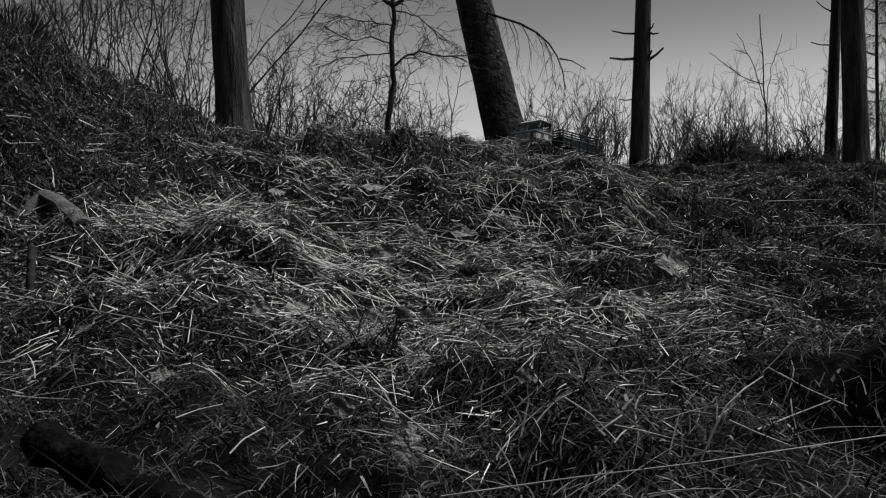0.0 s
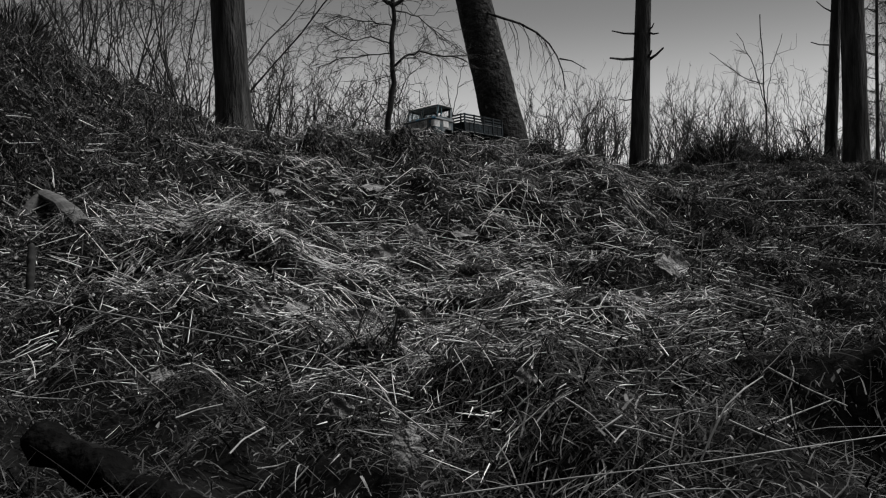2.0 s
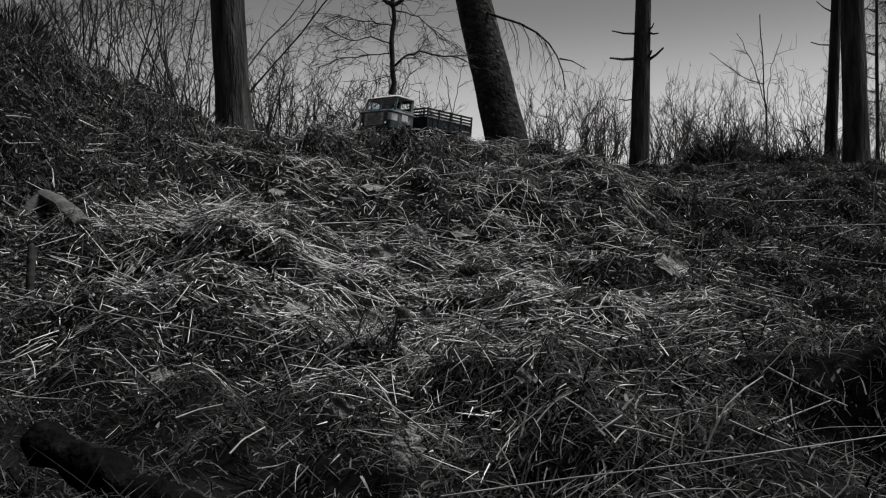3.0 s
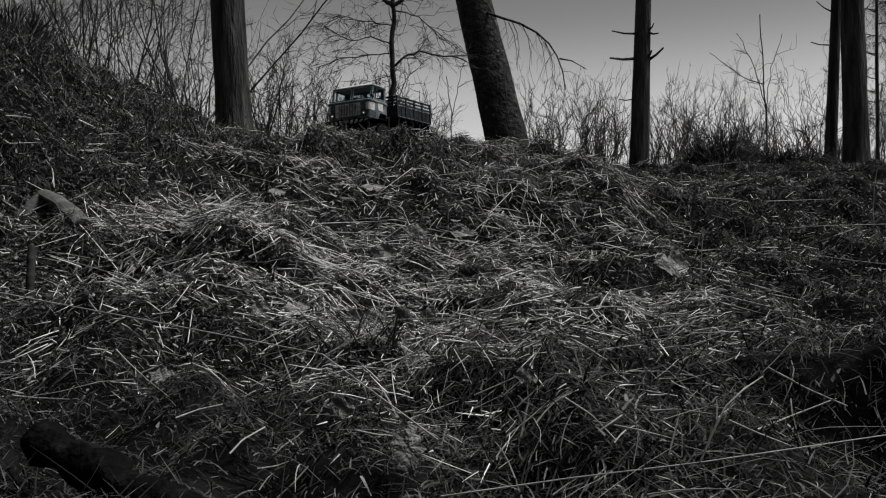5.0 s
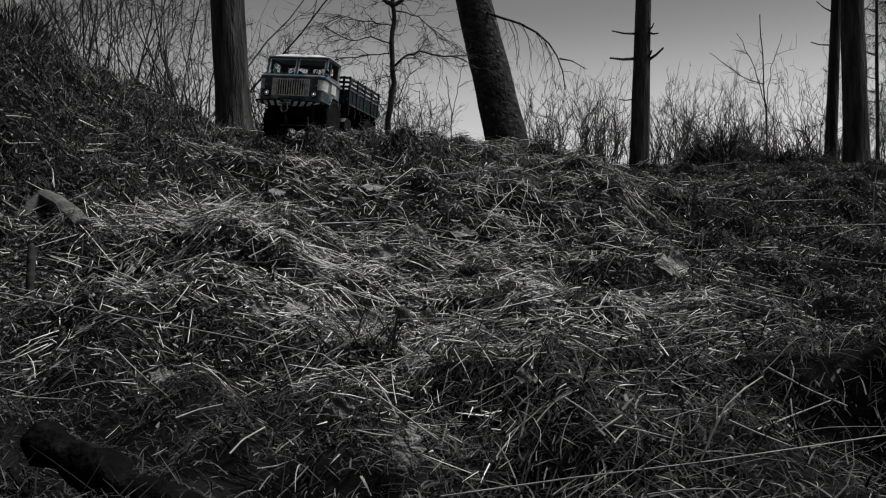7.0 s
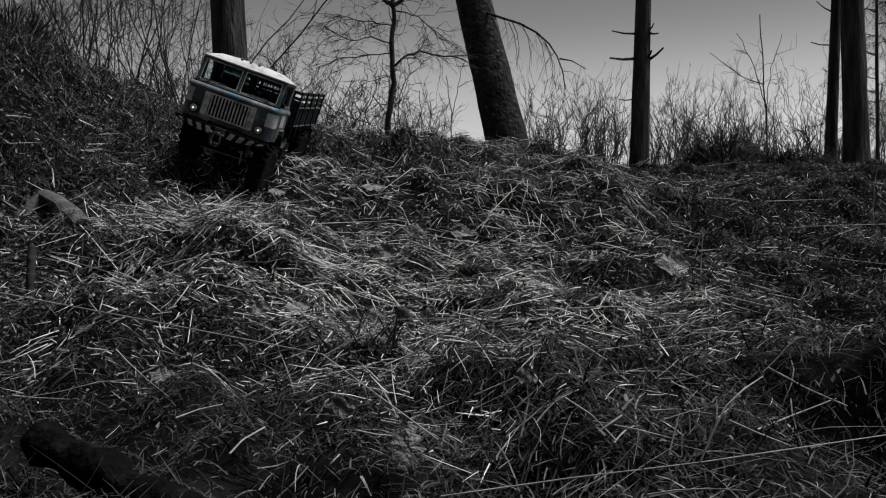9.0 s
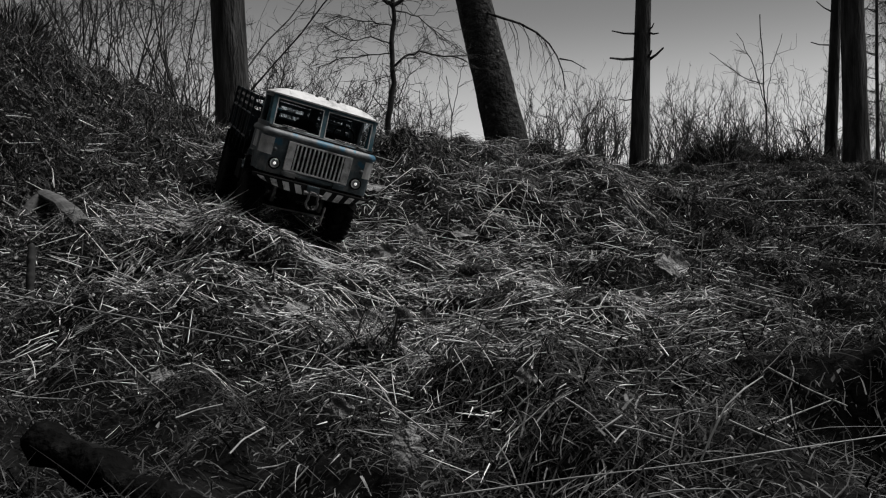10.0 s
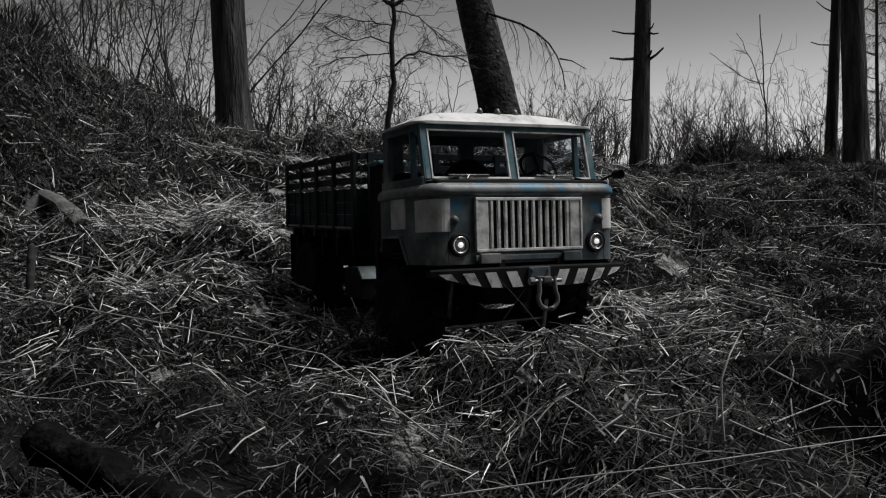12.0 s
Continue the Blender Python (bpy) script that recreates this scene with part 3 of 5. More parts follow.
def trunk(name, label, low, high, r_low, r_high, tall, material=BARK, ripple=0.05, stubs=()):
    """A rough tapered trunk through two places, with its dead stubs and a few bare limbs high up."""
    low, high = np.array(low), np.array(high)
    way = (high - low) / (high[2] - low[2])
    base_z = float(height(low[0], low[1])) - 0.15
    zs = np.concatenate([np.linspace(base_z, 2.4, 70), np.linspace(2.5, tall, 26)])
    t = np.arange(28) * 2 * np.pi / 28
    slope = (r_high - r_low) / (high[2] - low[2])
    v = []
    seed = rng.uniform(0, 100)
    for z in zs:
        c = low + way * (z - low[2])
        lean_back = 0.0 if z < 2.4 else 0.45 * (z - 2.4)
        c = c - way * lean_back * np.array((1, 1, 0))
        r = max(r_low + np.clip(slope, -0.03, 0) * (z - low[2]), 0.25 * r_low * (1 - z / (tall * 1.02)) + 0.005)
        r *= 1 + 0.35 * np.exp(-(z - base_z - 0.15) / 0.10)
        rr = np.array([r * (1 + ripple * noise.noise((2.2 * math.cos(a) + seed, 2.2 * math.sin(a), z * 1.2)) + ripple * 0.9 * noise.noise((6 * math.cos(a) + seed, 6 * math.sin(a), z * 5))) for a in t])
        v.append(np.stack([c[0] + rr * np.cos(t), c[1] + rr * np.sin(t), np.full(28, z)], -1))
    i, k = np.meshgrid(np.arange(len(zs) - 1), np.arange(28), indexing="ij")
    a, b = i * 28 + k, i * 28 + (k + 1) % 28
    root = tagged(new(name), label, "tree")
    stem = new("trunk", fast_mesh("trunk", np.concatenate(v), np.stack([a, b, b + 28, a + 28], -1).reshape(-1, 4), material))
    stem.parent = root
    limbs = Tubes()
    for _ in range(16):
        z = rng.uniform(0.5, 0.97) * tall
        c = low + way * (min(z, 2.4) - low[2] + 0.55 * max(z - 2.4, 0)) * np.array((1, 1, 0)) + np.array((0, 0, z - low[2]))
        ang, ln = rng.uniform(0, 2 * np.pi), rng.uniform(0.6, 1.6) * (1.1 - z / tall) * 2
        s = np.linspace(0, 1, 6)[:, None]
        limbs.add(c + s * ln * np.array((np.cos(ang), np.sin(ang), 0.25)) + rng.normal(0, 0.03, (6, 3)) * s, np.linspace(0.25 * r_low, 0.004, 6), 5)
    ob = tagged(new("limb_spray", limbs.mesh("limb_spray", material)), kind="stuff")
    ob.parent = root
    for path, r in stubs:
        tb = Tubes()
        tb.add(path, np.linspace(r, r * 0.5, len(path)), 6)
        ob = new("stub", tb.mesh("stub", material))
        ob.parent = root
    return root


def twigs(tb, path, r, count, length, sub=2, droop=0.0, sides=3, spread=0.9):
    """Side twigs along a path, each with twigs of its own."""
    path = np.asarray(path)
    for _ in range(count):
        f = rng.uniform(0.15, 0.98) * (len(path) - 1)
        i = int(f)
        p = path[i] + (path[min(i + 1, len(path) - 1)] - path[i]) * (f - i)
        way = path[min(i + 1, len(path) - 1)] - path[i]
        way = way / (np.linalg.norm(way) + 1e-9) + rng.normal(0, spread, 3) * np.array((1, 0.7, 0.55))
        way = way / (np.linalg.norm(way) + 1e-9)
        ln = length * rng.uniform(0.4, 1.0)
        s = np.linspace(0, 1, 5)[:, None]
        pts = p + s * ln * way + np.cumsum(rng.normal(0, 0.12 * ln, (5, 3)), 0) * s - np.array((0, 0, droop)) * s ** 2 * ln
        tb.add(pts, np.linspace(r, r * 0.35, 5), sides)
        if sub:
            twigs(tb, pts, r * 0.72, rng.integers(2, 5), length * 0.5, sub - 1, droop, 3, spread)


trunk("left_pine", "dark pine trunk with rough bark standing behind the bank", at(414, 215, 5.2), at(402, 0, 5.2), 0.101, 0.1, 8.0)
hang = [at(*p) for p in ((860, 22, 6.1), (885, 31, 6.0), (920, 42, 5.9), (950, 58, 5.85), (972, 78, 5.8), (986, 100, 5.8), (996, 128, 5.8), (1001, 160, 5.8))]
leaning = trunk("leaning_tree", "thick dark trunk leaning over the crest, lichen flecks on its bark", at(893, 232, 6.2), at(838, 0, 6.2), 0.152, 0.128, 8.0, LICHEN)
tb = Tubes()
tb.add(hang, np.linspace(0.010, 0.003, len(hang)), 5)
side = np.array([at(990, 104, 5.8), at(1012, 108, 5.8), at(1038, 123, 5.8)])
tb.add(side, [0.006, 0.004, 0.002], 4)
for p in ((900, 40), (925, 46), (950, 60), (965, 75), (905, 36), (985, 100)):
    drop = np.array([at(p[0] + dx, p[1] + dy, 5.9) for dx, dy in ((0, 0), (10, 22), (14, 50), (12 + rng.uniform(-8, 8), 85))])
    tb.add(drop, [0.0032, 0.0027, 0.002, 0.0012], 3)
    twigs(tb, drop, 0.0018, 2, 0.1, 0, 0.6)
twigs(tb, hang, 0.002, 8, 0.2, 1, 0.8)
branch = new("hanging_branch", tb.mesh("hanging_branch", BARK))
branch.parent = leaning

pale = lambda px, py, d, ex, ey: [at(px, py, d), at((px + ex) / 2, (py + ey) / 2 + 2, d - 0.1), at(ex, ey, d - 0.2)]
trunk("stubby_pine", "slim dark pine trunk with dead branch stubs", at(1131.5, 270, 6.5), at(1138.5, 0, 6.5), 0.069, 0.057, 9.0, stubs=[
    (pale(1126, 60, 6.5, 1083, 55), 0.009), (pale(1126, 104, 6.5, 1080, 103), 0.013), (pale(1148, 58, 6.5, 1165, 59), 0.009),
    (pale(1150, 52, 6.5, 1157, 42), 0.008), (pale(1148, 106, 6.5, 1174, 85), 0.012), (pale(1148, 98, 6.5, 1153, 90), 0.012), (pale(1120, 176, 6.5, 1095, 176), 0.006)])
trunk("thin_pine", "thin dark pine trunk beside a thicker one", at(1469.5, 290, 6.6), at(1480, 0, 6.6), 0.045, 0.036, 9.0, stubs=[(pale(1466, 80, 6.6, 1435, 75), 0.006), (pale(1470, 20, 6.6, 1445, 3), 0.006)])
trunk("right_pine", "dark pine trunk close beside a thinner one", at(1516, 290, 6.4), at(1508, 0, 6.4), 0.09, 0.078, 9.0)


def sapling(name, label, paths, side, length, material=BIRCH, droop=0.0, sub=2):
    """A young bare tree from stem paths [(points, thick)]."""
    root = tagged(new(name), label, "tree")
    stem, fine = Tubes(), Tubes()
    for pts, r in paths:
        pts = np.array(pts)
        s = np.linspace(0, len(pts) - 1, len(pts) * 3)
        fine_pts = np.stack([np.interp(s, np.arange(len(pts)), pts[:, c]) for c in range(3)], -1) + rng.normal(0, 0.004, (len(s), 3))
        stem.add(fine_pts, np.linspace(r, r * 0.5, len(s)), 6)
        twigs(fine, fine_pts, max(r * 0.16, 0.0024), side, length, sub, droop)
    for nm, t in (("trunk", stem), ("twig_spray", fine)):
        ob = tagged(new(nm, t.mesh(nm, material)), kind="stuff" if t is fine else "")
        ob.parent = root
    return root


D = 5.6
sapling("young_birch", "young bare birch with fine spreading twigs", [
    ([at(680, 330, D), at(686, 225, D), at(697, 150, D), at(694, 70, D), at(696, 10, D), at(690, -120, D)], 0.024),
    ([at(696, 12, D), at(676, 0, D), at(650, -50, D)], 0.015), ([at(696, 12, D), at(718, -5, D), at(740, -60, D)], 0.015),
    ([at(697, 118, D), at(718, 100, D - 0.1), at(740, 92, D - 0.15), at(780, 97, D - 0.2), at(826, 108, D - 0.3)], 0.008),
    ([at(694, 80, D), at(660, 66, D - 0.1), at(620, 72, D - 0.2), at(575, 50, D - 0.3)], 0.005),
    ([at(694, 45, D), at(660, 40, D + 0.1), at(610, 30, D + 0.2), at(560, 45, D + 0.2)], 0.0045),
    ([at(695, 95, D), at(650, 98, D), at(600, 105, D), at(560, 120, D)], 0.0045),
    ([at(695, 20, D), at(740, 30, D), at(790, 70, D)], 0.005)], 15, 0.28, droop=0.1)
D = 7.0
sapling("bare_sapling", "thin bare sapling with few twigs at the wood's edge", [
    ([at(1362, 330, D), at(1357, 230, D), at(1352, 150, D), at(1350, 90, D), at(1344, 25, D)], 0.0072),
    ([at(1355, 190, D), at(1335, 120, D), at(1305, 60, D)], 0.0045), ([at(1353, 150, D), at(1320, 140, D), at(1290, 120, D), at(1256, 92, D)], 0.0042),
    ([at(1356, 190, D), at(1365, 120, D), at(1385, 60, D)], 0.0036)], 5, 0.2, BRUSH, sub=1)
D = 7.2
sapling("twin_stems", "two thin bare stems behind the crest", [
    ([at(799, 300, D), at(799, 200, D), at(789, 135, D)], 0.006), ([at(800, 210, D), at(812, 150, D), at(815, 120, D)], 0.004)], 3, 0.25, BRUSH, sub=1)
D = 8.0
sapling("dark_spruce", "bare drooping spruce twigs at the edge of the wood", [
    ([at(1556, 420, D), at(1553, 200, D), at(1550, -150, D)], 0.022)] + [([at(1551, yy, D), at(1551 + s * 0.4 * ln, yy - 6, D + dd), at(1551 + s * ln, yy + 0.5 * ln, D + 2 * dd)], 0.005)
    for yy, s, ln, dd in zip(rng.uniform(-80, 250, 26), rng.choice((-1, 1), 26), rng.uniform(18, 55, 26), rng.uniform(-0.2, 0.2, 26))], 9, 0.28, BARK, droop=0.6, sub=2)


# ---------------------------------------------------------------- brush behind the crest
def shrub(tall, stems, spread, count=9, length=0.4, up=0.45):
    """One bare shrub: several stems with alternate twigs."""
    tb = Tubes()
    for _ in range(stems):
        ang, lean, r = rng.uniform(0, 2 * np.pi), abs(rng.normal(0, spread)), rng.uniform(0.0035, 0.0095)
        h = tall * rng.uniform(0.5, 1.0)
        s = np.linspace(0, 1, 12)[:, None]
        pts = s * h * np.array((np.cos(ang) * lean, np.sin(ang) * lean, 1.0)) + np.cumsum(rng.normal(0, 0.02 * tall, (12, 3)), 0) * np.array((1, 1, 0.3)) * s
        pts[:, :2] += rng.normal(0, 0.06 * tall, 2)
        tb.add(pts, np.linspace(r, 0.002, 12), 5)
        twigs(tb, pts, max(0.0026, 0.42 * r), max(3, int(0.5 * count)), length, 2, -0.3, 3, up)
    return tb


def thicket(group, label, variants, spots):
    """Shrubs of a kind at (bearing, distance) spots on the ground."""
    made = []
    for tall, stems, spread, count, length, up in variants:
        tb = shrub(tall, stems, spread, count, length, up)
        made.append(tb.mesh("bare_shrub", BRUSH))
    for j, (px, d) in enumerate(spots):
        x, y = (px - 784) / 1552 * d, d
        ob = tagged(new("bare_shrub", made[j % len(made)]), label, "shrub", group)
        ob.matrix_world = Matrix.Translation((x, y, float(height(x, y)) - 0.05)) @ Matrix.Rotation(rng.uniform(0, 6.28), 4, "Z")


thicket("tall brush behind the bank", "tall bare shrub of thin dark twigs behind the bank", [(2.2, 4, 0.32, 11, 0.6, 1.1), (1.9, 4, 0.48, 10, 0.55, 1.1), (2.4, 3, 0.36, 12, 0.6, 1.0), (1.6, 5, 0.5, 11, 0.5, 1.2)],
        [(px + rng.uniform(-12, 12), d) for px, d in ((10, 6.5), (60, 7), (105, 6.2), (150, 7.2), (185, 6.4), (225, 6.8), (262, 6.2), (300, 6.9), (335, 6.4), (360, 7.3), (30, 5.8), (85, 5.6), (140, 5.7), (200, 5.9), (250, 5.6), (310, 5.8), (345, 5.7), (0, 7.6), (20, 8.5), (130, 8.5), (240, 8.5), (345, 8.8))])
thicket("brush behind the crest", "bare tangled shrub behind the crest", [(0.95, 5, 0.4, 10, 0.36, 0.9), (0.8, 6, 0.5, 9, 0.34, 1.0), (1.2, 3, 0.3, 11, 0.36, 0.9), (0.75, 6, 0.5, 9, 0.3, 1.0)],
        [(px + rng.uniform(-14, 14), d) for px, d in ((450, 6.6), (485, 6.2), (525, 6.8), (555, 6.4), (585, 7.0), (615, 7.4), (645, 7.8), (668, 7.6), (715, 7.4), (745, 7.6), (450, 7.2), (470, 8.5), (505, 7.0), (540, 8.4), (660, 9.4), (730, 9.4), (705, 6.9), (735, 7.0), (757, 7.3), (600, 6.6), (630, 7.0))])
thicket("low brush behind the bank", "dense low bare shrub behind the bank", [(0.6, 4, 0.4, 8, 0.22, 0.8), (0.5, 5, 0.45, 7, 0.2, 0.9), (0.7, 4, 0.36, 8, 0.22, 0.8)],
        [(px + rng.uniform(-10, 10), d) for px, d in ((235, 6.0), (270, 6.2), (300, 6.0), (325, 6.3), (350, 6.0), (460, 6.2))])
thicket("brush beyond the hollow", "dense bare upright brush at the wood's edge", [(0.92, 10, 0.32, 9, 0.27, 0.5), (1.14, 8, 0.28, 10, 0.28, 0.5), (0.8, 11, 0.40, 9, 0.27, 0.7), (1.0, 9, 0.32, 10, 0.27, 0.5)],
        [(px + rng.uniform(-12, 12), d) for px, d in ((935, 7.4), (955, 8.0), (980, 7.3), (1005, 8.2), (1030, 7.6), (1055, 8.4), (1080, 7.5), (1100, 8.2), (1165, 7.8), (1190, 8.6), (1215, 7.8), (1245, 8.4), (1275, 7.7), (1300, 8.6), (1330, 8.0), (1385, 8.2), (1410, 8.8), (1435, 8.0), (1450, 8.6), (1500, 8.4), (1540, 8.8), (1570, 8.0), (960, 9.5), (1040, 9.5), (1130, 9.5), (1220, 9.8), (1310, 9.6), (1400, 9.8))])


def heather(px, d, wide, tall, n=1150):
    """A dark bushy clump of stiff short shoots."""
    x0 = (px - 784) / 1552 * d
    a, r = rng.uniform(0, 2 * np.pi, n), np.sqrt(rng.uniform(0, 1, n)) * wide / 2
    x, y = x0 + r * np.cos(a), d + r * np.sin(a) * 0.6
    lobe = 0.95 + 0.3 * np.sin(5 * (x - x0) / wide * 2.3 + rng.uniform(0, 6.28)) * np.cos(3 * a)
    ln = tall * lobe * rng.uniform(0.4, 1.15, n) * (1 - 0.5 * (r / (wide / 2)) ** 2)
    v, f = blades(n, x, y, a, ln * 0.45, rng.uniform(0.002, 0.005, n), rng.uniform(-0.3, 2.0, n), rng.uniform(0, 1.3, n), rng.uniform(0, 0.62, n) * tall * lobe * (1 - (r / (wide / 2)) ** 2), False, 3)
    return tagged(new("heather_clump", fast_mesh("heather_clump", v, f, HEATH, False)), "dark stiff heather clump on the crest", "shrub", "heather on the crest", "stuff")


for px, d, wide, tall in ((740, 4.6, 0.3, 0.16), (700, 4.7, 0.25, 0.1), (815, 4.8, 0.2, 0.1), (890, 5.0, 0.25, 0.13), (1278, 5.6, 0.4, 0.42), (1300, 5.5, 0.36, 0.34), (1252, 5.6, 0.36, 0.3), (1285, 5.3, 0.3, 0.26), (1375, 5.6, 0.36, 0.24), (1410, 5.6, 0.3, 0.26), (1340, 5.7, 0.3, 0.2), (1440, 5.5, 0.3, 0.18), (1190, 5.4, 0.2, 0.08), (600, 4.6, 0.3, 0.1), (80, 3.3, 0.5, 0.1), (20, 3.2, 0.5, 0.12), (15, 3.5, 0.3, 0.24), (60, 3.6, 0.3, 0.16), (1480, 5.2, 0.3, 0.07), (1560, 5.0, 0.4, 0.1)):
    heather(px, d, wide, tall)


# ---------------------------------------------------------------- single stalks, leaves and cones
def stalk(r, *pts):
    """One long dry stalk lying over the litter."""
    pts = np.array(pts)
    s = np.linspace(0, len(pts) - 1, 4 * len(pts))
    path = np.stack([np.interp(s, np.arange(len(pts)), pts[:, c]) for c in range(3)], -1)
    path[:, 2] = np.maximum(path[:, 2], height(path[:, 0], path[:, 1]) + 0.003)
    tb = Tubes()
    r *= 0.72
    tb.add(path, np.linspace(r, r * 0.7, len(path)), 6)
    return tagged(new("dry_stalk", tb.mesh("dry_stalk", STALK)), "long pale dry grass stalk lying on the slope", "grass stalk", "long dry stalks")


def upright(r, foot, tip):
    """One dry stem that stands in the grass."""
    foot = np.array((*foot, float(height(*foot)) - 0.01))
    tip = np.array(tip)
    s = np.linspace(0, 1, 7)[:, None]
    path = foot + (tip - foot) * s + np.array((0.05, 0.02, 0)) * np.linalg.norm(tip - foot) * np.sin(s * 3) * rng.normal(0, 0.6)
    tb = Tubes()
    tb.add(path, np.linspace(r * 0.8, r * 0.45, 7), 6)
    return tagged(new("standing_straw", tb.mesh("standing_straw", STALK)), "pale dry straw standing in the grass", "grass stalk", "standing dry stems")


def leaf_mesh(seed, lobes=4):
    """A curled lobed dead leaf, one unit long, with a raised midrib."""
    rr = np.random.default_rng(seed)
    us, vs = np.linspace(0, 1, 17), np.linspace(-1, 1, 9)
    c1, c2, t = rr.uniform(-0.25, 0.5), rr.uniform(-0.3, 0.3), rr.uniform(-0.25, 0.25)
    v = []
    for u in us:
        half = 0.28 * math.sin(math.pi * min(1, u * 0.97 + 0.02)) ** 0.7 * (1 + 0.3 * math.cos(u * lobes * 2 * math.pi)) + 0.004
        for w in vs:
            y = w * half
            v.append((u - 0.5, y, c1 * y * y * 2 + c2 * (u - 0.5) ** 2 + t * y * (u - 0.5) + 0.012 * (1 - abs(w)) + 0.03 * math.sin(9 * u + 3 * w + seed)))
    i, k = np.meshgrid(np.arange(16), np.arange(8), indexing="ij")
    q = (i * 9 + k).reshape(-1)
    return fast_mesh("dead_leaf", v, np.stack([q, q + 1, q + 10, q + 9], -1), LEAF)


LEAVES = [leaf_mesh(j, 3 + j % 3) for j in range(7)]


def leaf(x, y, size, tip_up, label="brown curled dead leaf lying in the straw", turn=None):
    ob = tagged(new("dead_leaf", LEAVES[int(rng.integers(0, 7))]), label, "leaf", "dead leaves")
    ob.matrix_world = Matrix.Translation((x, y, float(height(x, y)) + (0.024 if y < 0.9 else 0.036))) @ Matrix.Rotation(rng.uniform(-0.6, 0.6) if turn is None else turn, 4, "Z") @ Matrix.Rotation(math.asin(tip_up) * 0.9, 4, "X") @ Matrix.Scale(size * 1.15, 4)
    return ob


def cone_thing(x, y, long, turn, tip, label):
    """A pine cone: spiral rows of woody scales round a core."""
    root = tagged(new("pine_cone"), label, "pine cone", "pine cones")
    bm = bmesh.new()
    lathe(bm, [(-0.5 * long, 0.04 * long), (-0.3 * long, 0.2 * long), (0.1 * long, 0.18 * long), (0.5 * long, 0.02 * long)], "x", 12)
    part("core", bm, CONE, root)
    scale_mesh = None
    for k in range(56):
        f = k / 56
        r = long * 0.24 * math.sin(math.pi * (0.12 + 0.8 * f)) ** 0.8
        if scale_mesh is None:
            bm = bmesh.new()
            slab(bm, [(-0.09 * long, 0), (-0.08 * long, 0.13 * long), (0.0, 0.18 * long), (0.08 * long, 0.13 * long), (0.09 * long, 0)], "x", -0.012 * long, 0.012 * long)
            first = part("scale", bm, CONE, root)
            scale_mesh = first.data
            ob = first
        else:
            ob = new("scale", scale_mesh)
            ob.parent = root
        ob.matrix_local = Matrix.Translation(((f - 0.48) * long * 0.95, 0, 0)) @ Matrix.Rotation(k * 2.39996, 4, "X") @ Matrix.Translation((0, 0, r * 0.55)) @ Matrix.Rotation(0.75, 4, "Y")
    root.matrix_world = Matrix.Translation((x, y, float(height(x, y)) + 0.016 + 0.25 * long)) @ Matrix.Rotation(turn, 4, "Z") @ Matrix.Rotation(tip, 4, "Y")
    return root


stalk(0.0011, (-0.503, 0.970, -0.046), (-0.274, 0.880, -0.076), (-0.110, 0.800, -0.096), (-0.003, 0.560, -0.122))
stalk(0.0007, (-0.001, 0.500, -0.141), (0.071, 0.490, -0.128), (0.139, 0.480, -0.117), (0.253, 0.500, -0.106))
stalk(0.0010, (-0.057, 1.056, -0.085), (0.004, 1.028, -0.081), (0.094, 1.000, -0.083))
stalk(0.0013, (0.152, 1.948, 0.001), (0.262, 2.130, 0.018), (0.370, 2.160, 0.043))
stalk(0.0010, (-0.646, 1.424, -0.008), (-0.555, 1.426, -0.034), (-0.360, 1.070, -0.041))
stalk(0.0013, (0.159, 0.850, -0.094), (0.174, 0.828, -0.092), (0.174, 0.748, -0.086))
stalk(0.0011, (-0.239, 0.784, -0.151), (-0.226, 0.808, -0.148), (-0.206, 0.820, -0.145))
stalk(0.0011, (0.187, 0.732, -0.095), (0.201, 0.698, -0.102), (0.210, 0.686, -0.107))
stalk(0.0010, (0.142, 0.602, -0.111), (0.161, 0.602, -0.110), (0.176, 0.574, -0.108))
stalk(0.0016, (0.916, 2.326, 0.055), (0.979, 2.282, 0.060), (1.155, 2.286, 0.065))
stalk(0.0013, (0.900, 2.098, 0.018), (0.927, 2.066, 0.033), (1.062, 2.254, 0.054))
stalk(0.0013, (0.838, 1.952, -0.015), (0.903, 1.930, -0.025), (0.964, 1.908, -0.033))
stalk(0.0020, (0.760, 2.530, 0.148), (0.835, 2.560, 0.147), (0.908, 2.606, 0.139))
stalk(0.0010, (-0.854, 1.702, 0.094), (-0.813, 1.696, 0.069), (-0.687, 1.510, 0.039))
stalk(0.0010, (-0.653, 1.420, -0.005), (-0.625, 1.440, -0.007), (-0.582, 1.448, -0.015))
stalk(0.0010, (-0.756, 1.844, 0.126), (-0.659, 1.694, 0.072), (-0.533, 1.480, 0.010))
stalk(0.0010, (-0.545, 1.486, 0.009), (-0.489, 1.434, -0.031), (-0.327, 1.048, -0.057))
stalk(0.0011, (-0.479, 1.446, -0.025), (-0.440, 1.442, -0.018), (-0.402, 1.436, -0.006))
stalk(0.0011, (-0.107, 0.742, -0.145), (-0.094, 0.794, -0.140), (-0.083, 0.924, -0.148))
stalk(0.0011, (-0.061, 0.610, -0.126), (-0.047, 0.610, -0.129), (-0.032, 0.628, -0.134))
stalk(0.0011, (-0.130, 0.614, -0.154), (-0.116, 0.614, -0.152), (-0.104, 0.612, -0.147))
stalk(0.0011, (-0.111, 0.588, -0.167), (-0.100, 0.590, -0.157), (-0.091, 0.594, -0.147))
